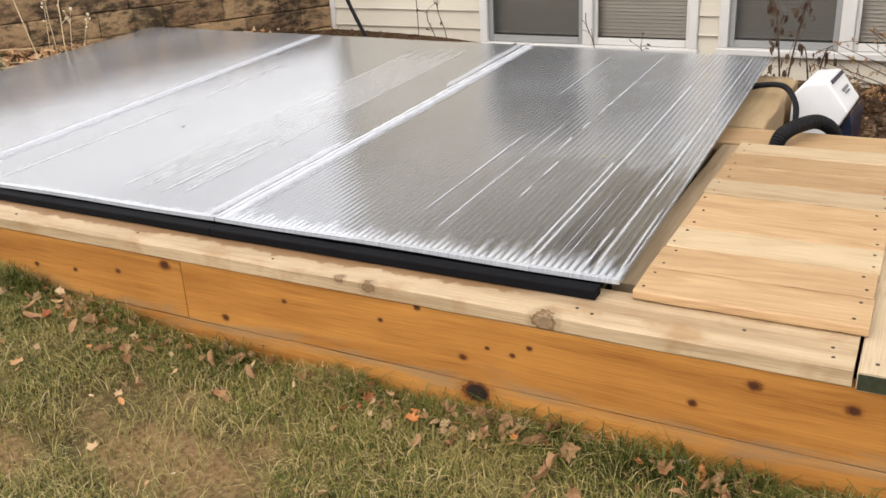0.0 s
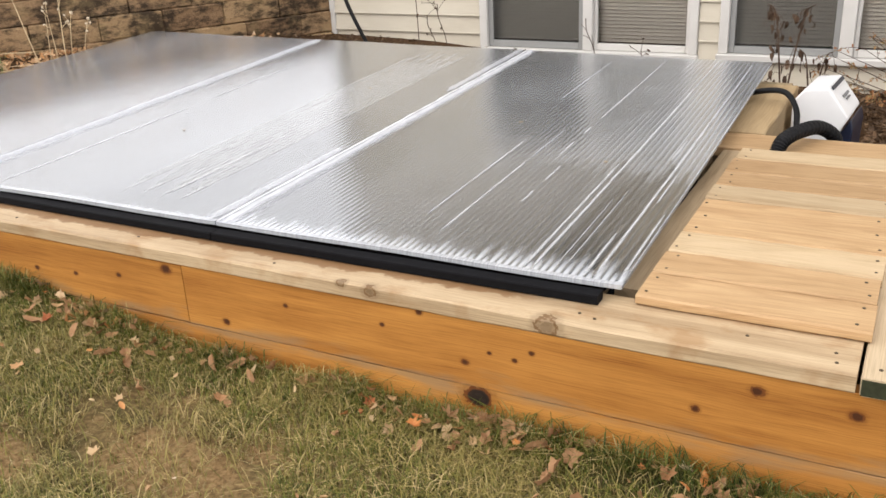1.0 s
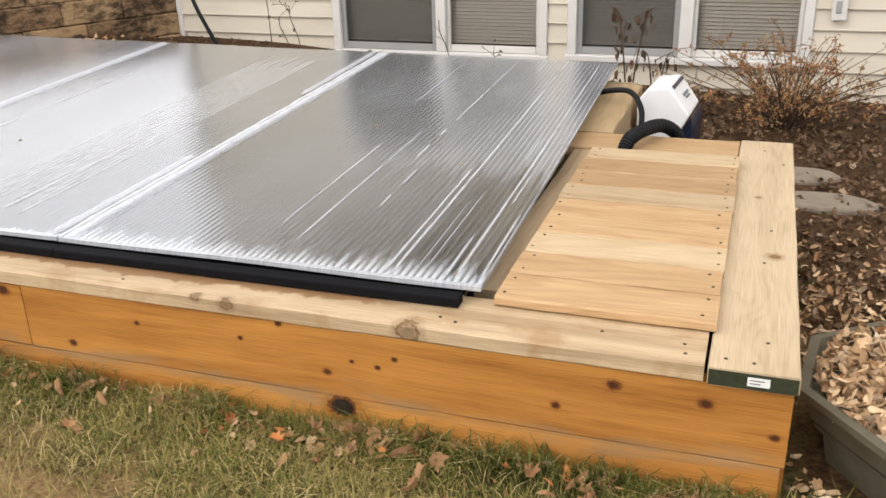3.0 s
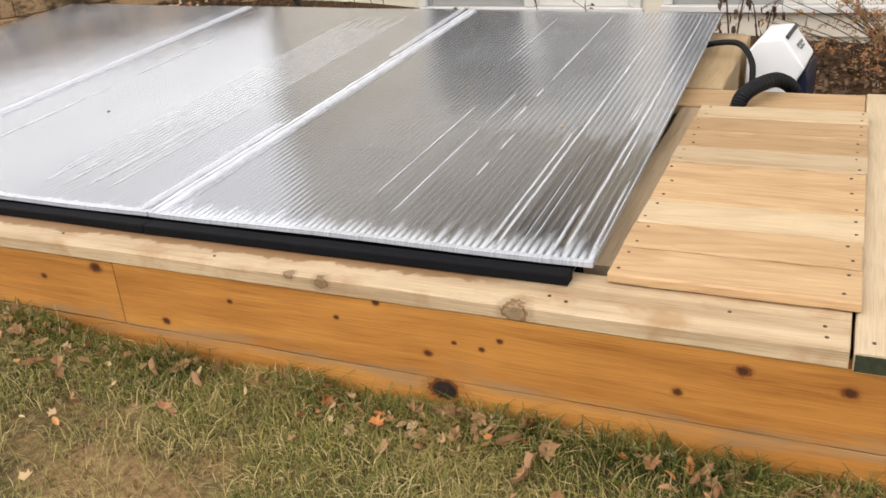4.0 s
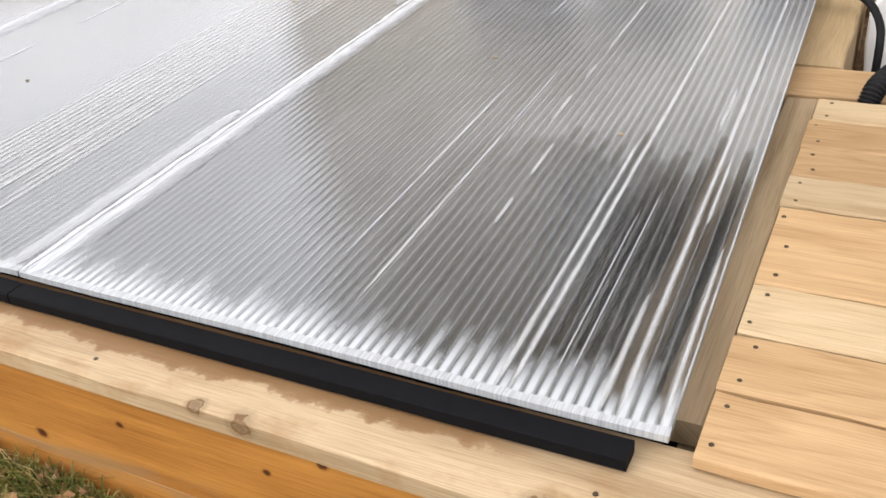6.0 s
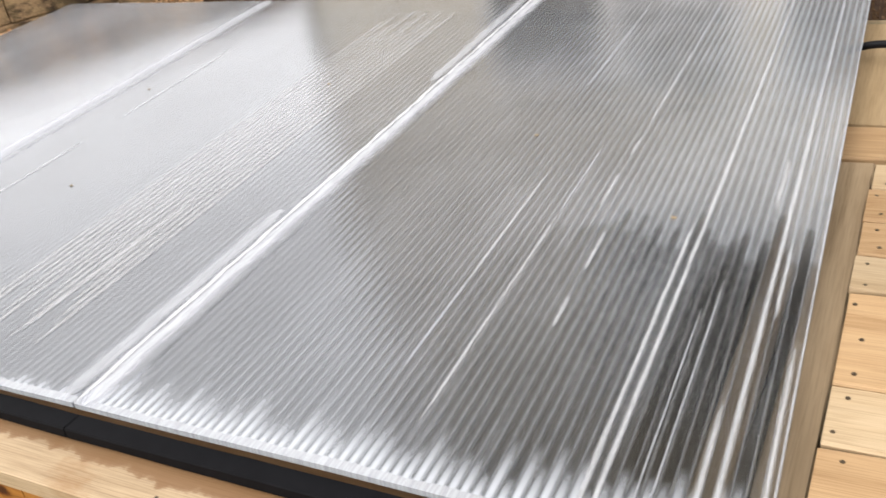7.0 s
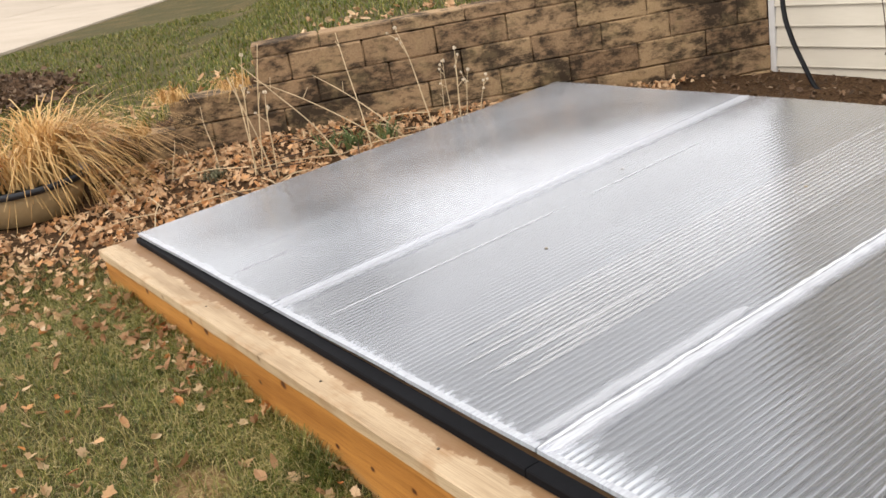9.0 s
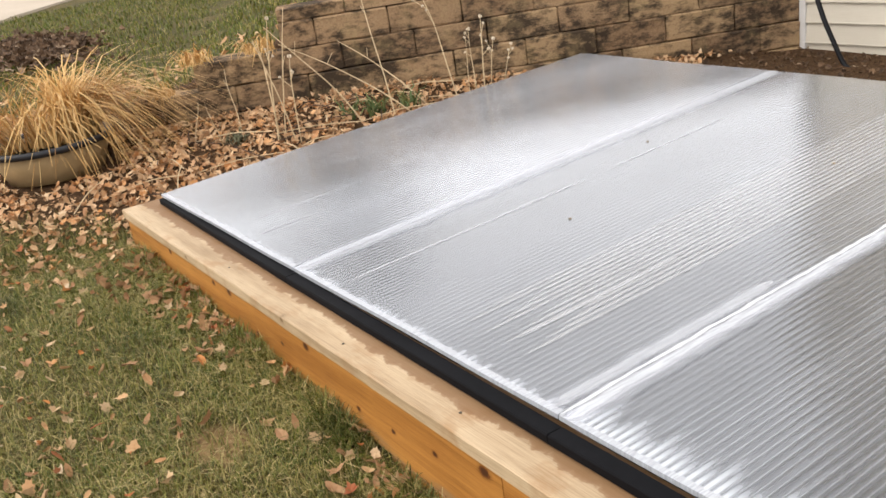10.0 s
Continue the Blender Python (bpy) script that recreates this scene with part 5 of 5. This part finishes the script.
def straw_clump(cx, cy, z, spread_r, count, h0, h1, seed, lean=(0, 0), width=0.0026, fall=1.0, messy=0.09):
    rng = random.Random(seed)
    verts, faces = [], []
    for _ in range(count):
        a, r = rng.uniform(0, 6.283), spread_r * math.sqrt(rng.random())
        p = Vector((cx + r * math.cos(a), cy + r * math.sin(a), z))
        h = rng.uniform(h0, h1)
        out = Vector((math.cos(a) * rng.uniform(0.05, 0.36) + lean[0], math.sin(a) * rng.uniform(0.05, 0.36) + lean[1], 0)) * h
        out += Vector((rng.gauss(0, messy), rng.gauss(0, messy), 0)) * h
        bend = rng.uniform(0.55, 1.15) * fall
        w = width * rng.uniform(0.6, 1.4)
        b = len(verts)
        side = Vector((-out.y, out.x, 0))
        side = side.normalized() if side.length > 1e-4 else Vector((1, 0, 0))
        n = 6
        swerve = side * h * rng.gauss(0, 0.22)
        for k in range(n + 1):
            t = k / n
            q = p + swerve * t * t + out * (t ** 1.4) + Vector((0, 0, h * (t - 0.8 * bend * t ** 2.3)))
            q += Vector((rng.uniform(-1, 1), rng.uniform(-1, 1), rng.uniform(-1, 1))) * (0.002 + 0.012 * t)
            ww = w * (1 - 0.8 * t)
            verts += [tuple(q - side * ww), tuple(q + side * ww)]
        faces += [(b + 2 * k, b + 2 * k + 1, b + 2 * k + 3, b + 2 * k + 2) for k in range(n)]
    return verts, faces


tuft = empty("ornamental_grass", "dead straw-coloured ornamental grass arching over a round planter", "ornamental grass")
for sx, sy, c, h0, h1, ln, sd, fall, messy in ((-0.06, -0.18, 130, 0.34, 0.62, (-0.05, -0.62), 1, 0.75, 0.16), (0.0, -0.08, 50, 0.28, 0.48, (0.05, -0.25), 4, 0.3, 0.22),
                                               (-0.06, 0.14, 330, 0.66, 1.05, (-0.10, 0.18), 2, 1.35, 0.22), (-0.02, 0.17, 300, 0.55, 0.95, (0.14, 0.45), 3, 1.75, 0.24), (0.02, 0.02, 80, 0.4, 0.8, (0.1, 0.1), 5, 1.5, 0.4)):
    v, f = straw_clump(QX + sx, QY + sy, QZ + 0.138, 0.08, c, h0, h1, sd, ln, 0.0046, fall, messy)
    ob = pydata("blade_tuft", v, f, M_straw, tuft)
    ob["kind"] = "stuff"

for k, (x, y, zz, n, ln) in enumerate(((-5.84, 0.66, 0.64, 70, (0.3, -0.5)), (-5.76, 0.88, 0.79, 80, (0.4, -0.3)), (-5.58, 1.20, 0.80, 70, (0.35, -0.4)), (-5.98, 0.30, 0.47, 70, (0.2, -0.2)))):
    v, f = straw_clump(x, y, zz, 0.09, n, 0.10, 0.26, 20 + k, ln, 0.0036, 1.35)
    tagged(pydata("dry_grass_tuft", v, f, M_straw), "dry straw-coloured grass draped over the wall's steps", "dry grass", kind="stuff")

# ---------------------------------------------------------------- dry stalks at the foot of the garden wall
M_stalk = plain("pale dry stalk", (0.58, 0.44, 0.26), 0.7, 0, 0.25, 60, 0.3)
M_seed = plain("pale seed head", (0.60, 0.50, 0.36), 0.9, 0, 0.3, 90, 0.6)
M_twig = plain("dark dry twig", (0.075, 0.045, 0.028), 0.85, 0, 0.35, 60, 0.4)


def seed_head(parent, p, r, rng):
    bm = bmesh.new()
    for _ in range(9):
        d = Vector((rng.gauss(0, 1), rng.gauss(0, 1), rng.gauss(0.3, 1))).normalized() * r
        c = Vector(p) + d * 0.6
        made = bmesh.ops.create_icosphere(bm, subdivisions=1, radius=r * rng.uniform(0.3, 0.5))["verts"]
        for v in made:
            v.co = v.co + c
    part("seed_head", bm, M_seed, parent)


def stalk(x, y, h, lx, ly, r, seed, head=True, mat=None):
    rng = random.Random(seed)
    z = ground_z(x, y, False) - 0.01
    pts = curve_pts([(x, y, z), (x + lx * 0.3 + rng.uniform(-0.01, 0.01), y + ly * 0.3, z + h * 0.38), (x + lx * 0.68, y + ly * 0.68 + rng.uniform(-0.01, 0.01), z + h * 0.74), (x + lx, y + ly, z + h)], 12)
    th = empty("dry_stalk", "thin pale dry plant stalk standing in the bed", "dry stalk", "dry stalks by the wall")
    part("stem", tube(pts, r, 5, [r * (1 - 0.55 * k / 12) for k in range(13)]), mat or M_stalk, th)
    for k in range(3 if head else 1):
        i = rng.randint(6, 10)
        d = Vector((rng.uniform(-1, 1), rng.uniform(-1, 1), rng.uniform(0.4, 1.2))).normalized() * h * rng.uniform(0.08, 0.18)
        part("twig", tube([pts[i], pts[i] + d * 0.6, pts[i] + d], r * 0.5, 4), mat or M_stalk, th)
        if head:
            seed_head(th, pts[i] + d, 0.009, rng)
    if head:
        seed_head(th, pts[-1], 0.012, rng)


rng = random.Random(31)
for k, (x, y, h, lx, ly) in enumerate(((-4.98, 0.95, 0.62, 0.02, 0.06), (-4.96, 0.98, 0.66, 0.06, 0.10), (-5.00, 0.97, 0.50, -0.10, 0.02), (-4.86, 1.02, 0.44, -0.01, 0.03), (-4.87, 1.00, 0.55, -0.06, -0.10),
                                       (-4.74, 1.35, 0.58, -0.28, -0.34), (-4.60, 1.62, 0.50, -0.42, -0.55), (-4.72, 1.75, 0.42, -0.40, -0.30), (-4.66, 1.88, 0.60, -0.16, -0.05), (-4.64, 1.98, 0.40, -0.05, 0.03),
                                       (-4.62, 2.02, 0.46, -0.03, 0.05), (-4.63, 2.06, 0.34, 0.03, 0.04), (-4.66, 1.95, 0.36, 0.05, -0.02), (-4.60, 2.12, 0.30, 0.02, 0.08), (-5.2, 0.85, 0.34, -0.2, 0.05),
                                       (-5.15, 0.72, 0.28, 0.15, -0.1), (-5.3, 0.62, 0.22, -0.1, 0.1), (-4.7, 1.5, 0.62, -0.35, 0.1))):
    stalk(x, y, h, lx, ly, 0.0042 if h > 0.4 else 0.003, 700 + k, head=k in (0, 3, 8, 9, 10, 11, 13))

# fallen stems and twigs lying in the left bed
for k in range(64):
    x, y = rng.uniform(-5.7, -4.6), rng.uniform(-0.2, 1.9)
    a, l = rng.uniform(-0.6, 1.2), rng.uniform(0.15, 0.5)
    ex, ey = x + l * math.cos(a), y + l * math.sin(a)
    if not (free(x, y) and free(ex, ey)) or behind(x, y)[0] > -0.03 or behind(ex, ey)[0] > -0.03:
        continue
    z0, z1 = ground_z(x, y) + 0.02, ground_z(ex, ey) + rng.uniform(0.02, 0.09)
    tw = part("fallen_twig", tube(curve_pts([(x, y, z0), ((x + ex) / 2, (y + ey) / 2 + rng.uniform(-0.02, 0.02), (z0 + z1) / 2 + 0.015), (ex, ey, z1)], 6), 0.003, 5), M_stalk if k % 3 else M_twig)
    tagged(tw, "dry fallen twig lying on the leaf litter", "twig", "fallen twigs in the bed")

# green strap-leaved clump
M_strap = leaf_mat("green strap leaf", [(0.0, (0.05, 0.10, 0.03)), (0.5, (0.10, 0.17, 0.05)), (0.85, (0.20, 0.24, 0.08)), (1.0, (0.45, 0.38, 0.16))], 0.45)
strap = empty("strap_leaf_plant", "low clump of green strap-shaped leaves among dry leaves", "plant")
for k, (x, y, n) in enumerate(((-4.86, 1.48, 34), (-4.80, 1.66, 30), (-4.92, 1.35, 16))):
    v, f = straw_clump(x, y, ground_z(x, y), 0.05, n, 0.14, 0.24, 40 + k, (0, 0), 0.008, 0.8)
    pydata("foliage", v, f, M_strap, strap)["kind"] = "stuff"
herb = empty("withered_herb", "low withered grey-green weed", "weed")
v, f = straw_clump(-5.12, 0.78, ground_z(-5.12, 0.78), 0.05, 60, 0.08, 0.17, 47, (0, 0), 0.006, 1.1)
pydata("foliage", v, f, leaf_mat("withered green leaf", [(0.0, (0.05, 0.06, 0.035)), (1.0, (0.16, 0.17, 0.09))]), herb)

# ---------------------------------------------------------------- white filter unit with its hoses
M_white = plain("white moulded plastic", (0.78, 0.78, 0.78), 0.32, 0, 0.05, 12, 0.05)
M_navy = plain("navy plastic", (0.012, 0.016, 0.035), 0.35, 0, 0.2, 30, 0.05)
M_hose = plain("black rubber hose", (0.007, 0.007, 0.008), 0.55, 0, 0.3, 60, 0.15, 0.18)
unit = empty("pond_filter", "white plastic pond filter housing with a navy lower shell", "pond filter")
FACE = ((-0.548, 0.540), (-0.510, 0.588), (-0.428, 0.596), (-0.350, 0.490), (-0.402, 0.390), (-0.44, 0.18), (-0.52, 0.18), (-0.548, 0.44))


def prism(poly, y0, y1, shift, scale, bevel):
    bm = bmesh.new()
    cx, cz = sum(p[0] for p in poly) / len(poly), sum(p[1] for p in poly) / len(poly)
    a = [bm.verts.new((x, y0, z)) for x, z in poly]
    b = [bm.verts.new((cx + (x - cx) * scale + shift[0], y1, cz + (z - cz) * scale + shift[1])) for x, z in poly]
    n = len(poly)
    bm.faces.new(a)
    bm.faces.new(b[::-1])
    for j in range(n):
        bm.faces.new((a[j], a[(j + 1) % n], b[(j + 1) % n], b[j]))
    bmesh.ops.recalc_face_normals(bm, faces=bm.faces)
    bmesh.ops.bevel(bm, geom=list(bm.edges), offset=bevel, segments=3, affect="EDGES", profile=0.6)
    return bm


part("housing", prism(FACE, 1.90, 2.12, (0.022, 0.012), 0.97, 0.010), M_white, unit, smooth=False)
part("back_shell", prism(((-0.40, 0.385), (-0.345, 0.480), (-0.335, 0.440), (-0.345, 0.16), (-0.40, 0.16)), 1.93, 2.13, (0.02, 0.01), 1.0, 0.008), M_navy, unit, "navy blue lower shell")


def on_top(u0, u1, v0, v1, mat, name, label=""):
    """A thin plate on the sloping upper face."""
    A, B = Vector((-0.428, 1.90, 0.596)), Vector((-0.350, 1.90, 0.490))
    C = Vector((-0.404, 2.12, 0.606))
    nrm = (B - A).cross(C - A).normalized()
    if nrm.z < 0:
        nrm = -nrm
    bm = bmesh.new()
    base = [A + (B - A) * u + (C - A) * v for u, v in ((u0, v0), (u1, v0), (u1, v1), (u0, v1))]
    lo = [bm.verts.new(p + nrm * 0.0005) for p in base]
    hi = [bm.verts.new(p + nrm * 0.004) for p in base]
    bm.faces.new(lo[::-1])
    bm.faces.new(hi)
    for j in range(4):
        bm.faces.new((lo[j], lo[(j + 1) % 4], hi[(j + 1) % 4], hi[j]))
    bmesh.ops.recalc_face_normals(bm, faces=bm.faces)
    part(name, bm, mat, unit, label)


on_top(0.02, 0.13, 0.12, 0.88, M_navy, "slot", "dark blue slot")
on_top(0.42, 0.50, 0.35, 0.70, M_ink, "print_bar")
on_top(0.55, 0.60, 0.42, 0.66, M_ink, "print_bar")
# the housing stands a little further back
unit.scale = (1.10, 1.10, 1.10)
unit.location = (-0.007, 0.065, -0.135)

big_hose = empty("corrugated_hose", "black corrugated pond hose bending out of the hatch", "hose")
pts = curve_pts([(-0.556, 1.425, 0.30), (-0.556, 1.425, 0.42), (-0.553, 1.43, 0.462), (-0.538, 1.465, 0.492), (-0.500, 1.56, 0.500), (-0.452, 1.69, 0.482), (-0.405, 1.78, 0.42), (-0.39, 1.82, 0.30)], 150)
part("hose_wall", tube(pts, 0.025, 14, [0.0260 if (k // 2) % 2 == 0 else 0.0225 for k in range(151)]), M_hose, big_hose)
thin = part("hose", tube(curve_pts([(-0.80, 2.16, 0.474), (-0.72, 2.14, 0.50), (-0.63, 2.08, 0.512), (-0.575, 2.0, 0.47), (-0.562, 1.95, 0.40), (-0.565, 1.92, 0.22)], 30), 0.0115, 10), M_hose, smooth=True)
tagged(thin, "thin black rubber hose from under the cover", "hose")
cable = part("hose", tube(curve_pts([(-4.02, 3.93, 1.6), (-3.95, 3.90, 1.1), (-3.86, 3.80, 0.74), (-3.78, 3.75, 0.58), (-3.68, 3.72, 0.42), (-3.60, 3.70, 0.31), (-3.5, 3.66, 0.285)], 30), 0.014, 8), M_hose, smooth=True)
tagged(cable, "black hose hanging down beside the siding", "hose")

# ---------------------------------------------------------------- plants by the house
M_deadleaf = leaf_mat("hanging dead leaf", [(0.0, (0.035, 0.02, 0.014)), (0.6, (0.075, 0.042, 0.026)), (1.0, (0.13, 0.08, 0.05))], 0.75, 0.1)
M_bushleaf = leaf_mat("russet shrub leaf", [(0.0, (0.24, 0.085, 0.03)), (0.35, (0.38, 0.16, 0.06)), (0.7, (0.40, 0.25, 0.11)), (1.0, (0.25, 0.20, 0.08))])


def withered(x, y, h, lx, seed, n=18):
    rng = random.Random(seed)
    th = empty("withered_plant", "dark withered plant with hanging dead leaves by the window", "plant")
    z = ground_z(x, y) - 0.01
    verts, faces = [], []
    for s in (-1, 1):
        pts = curve_pts([(x, y, z), (x + lx * 0.3 * s, y, z + h * 0.5), (x + lx * 0.7 * s, y + 0.02, z + h * 0.92), (x + lx * 1.15 * s, y + 0.02, z + h)], 14)
        part("stem", tube(pts, 0.005, 5, [0.006 - 0.00028 * k for k in range(15)]), M_twig, th)
        for k in range(n):
            p = pts[rng.randint(4, 13)]
            q = p + Vector((rng.uniform(-0.06, 0.06), rng.uniform(-0.05, 0.05), -rng.uniform(0.0, 0.09)))
            part("twig", tube([p, (p + q) / 2 + Vector((0, 0, 0.02)), q], 0.0014, 3), M_twig, th)
            m = Matrix.Translation(q) @ Euler((rng.uniform(-0.5, 0.5), 1.4 + rng.uniform(-0.4, 0.4), rng.uniform(0, 6.28))).to_matrix().to_4x4()
            b = len(verts)
            sh = leaf_shape(rng, False)
            size = rng.uniform(0.03, 0.06)
            verts += [tuple(m @ (Vector(c) * size)) for c in sh]
            faces += [(b, b + 1 + j, b + 1 + (j + 1) % 8) for j in range(8)]
    pydata("foliage", verts, faces, M_deadleaf, th)


withered(-0.78, 3.15, 0.60, 0.10, 801, 22)
withered(-0.66, 3.30, 0.36, 0.07, 802, 9)


def twiggy(x, y, h, seed, stem_mat, n, leaf=None):
    rng = random.Random(seed)
    th = empty("climbing_twig", "thin bare brown twig with a few dead leaves against the siding", "twig")
    z = ground_z(x, y) - 0.01
    pts = curve_pts([(x, y, z), (x - 0.01, y, z + h * 0.4), (x - 0.06, y + 0.01, z + h * 0.75), (x - 0.07, y + 0.02, z + h)], 12)
    part("stem", tube(pts, 0.003, 5), stem_mat, th)
    for k in range(n):
        i = rng.randint(4, 12)
        d = Vector((rng.uniform(-1, 1), rng.uniform(-0.2, 0.2), rng.uniform(0, 0.8))).normalized() * rng.uniform(0.03, 0.10)
        part("side_twig", tube([pts[i], pts[i] + d * 0.5 + Vector((0, 0, 0.005)), pts[i] + d], 0.0016, 4), stem_mat, th)
        if leaf:
            v, f = [], []
            add_leaf(v, f, rng, pts[i] + d, 0.03, False, 1.0)
            pydata("leaf", v, f, leaf, th)


twiggy(-3.25, 3.80, 0.85, 810, M_twig, 5)
twiggy(-2.93, 3.60, 0.34, 811, M_twig, 5, M_deadleaf)
twiggy(-3.02, 3.62, 0.26, 812, M_twig, 4, M_deadleaf)
twiggy(-1.98, 3.75, 0.30, 813, M_twig, 3)
twiggy(-1.62, 3.72, 0.16, 814, M_twig, 5, M_deadleaf)


def shrub(cx, cy, seed):
    rng = random.Random(seed)
    th = empty("shrub", "twiggy shrub with sparse russet autumn leaves in front of the house", "shrub")
    z = ground_z(cx, cy) - 0.01
    verts, faces = [], []
    for k in range(72):
        a = rng.uniform(0, 6.283)
        reach = rng.uniform(0.15, 0.74)
        h = rng.uniform(0.14, 0.56) * (1.1 - reach * 0.5)
        bx, by = cx + 0.07 * math.cos(a) * rng.random(), cy + 0.07 * math.sin(a) * rng.random()
        tip = Vector((bx + reach * math.cos(a), by + 0.75 * reach * math.sin(a), z + h))
        pts = curve_pts([(bx, by, z), (bx + reach * 0.35 * math.cos(a), by + reach * 0.25 * math.sin(a), z + h * 0.55), tip], 8)
        br = part("branch", tube(pts, 0.004, 5, [0.0048 - 0.00042 * i for i in range(9)]), M_twig, th)
        for j in range(6):
            p = pts[rng.randint(3, 8)]
            d = Vector((rng.gauss(0, 1), rng.gauss(0, 1), rng.gauss(0.5, 0.7))).normalized() * rng.uniform(0.05, 0.14)
            if j < 4:
                part("twig", tube([p, p + d * 0.5 + Vector((0, 0, 0.006)), p + d], 0.0016, 3), M_twig, br)
            for _ in range(rng.randint(5, 12)):
                q = p + d * rng.uniform(0.3, 1.05) + Vector((rng.gauss(0, 0.008), rng.gauss(0, 0.008), rng.gauss(0, 0.008)))
                add_leaf(verts, faces, rng, q, rng.uniform(0.012, 0.024), False, 1.0)
    ob = pydata("foliage", verts, faces, M_bushleaf, th)
    ob["kind"] = "stuff"


shrub(0.02, 3.28, 901)

# a few dry weeds rising from the planter and along the timber
rng = random.Random(55)
for k in range(12):
    a, r = rng.uniform(0, 6.28), rng.uniform(0.05, 0.24)
    x, y = PX + r * math.cos(a), PY + r * math.sin(a)
    tw = part("dry_weed", tube(curve_pts([(x, y, PZ + 0.16), (x + rng.uniform(-0.02, 0.02), y, PZ + 0.23), (x + rng.uniform(-0.05, 0.05), y + rng.uniform(-0.04, 0.04), PZ + rng.uniform(0.26, 0.36))], 6), 0.0014, 4), M_stalk)
    tagged(tw, "thin dry weed standing in the leaf-filled planter", "weed", "dry weeds in the planter")
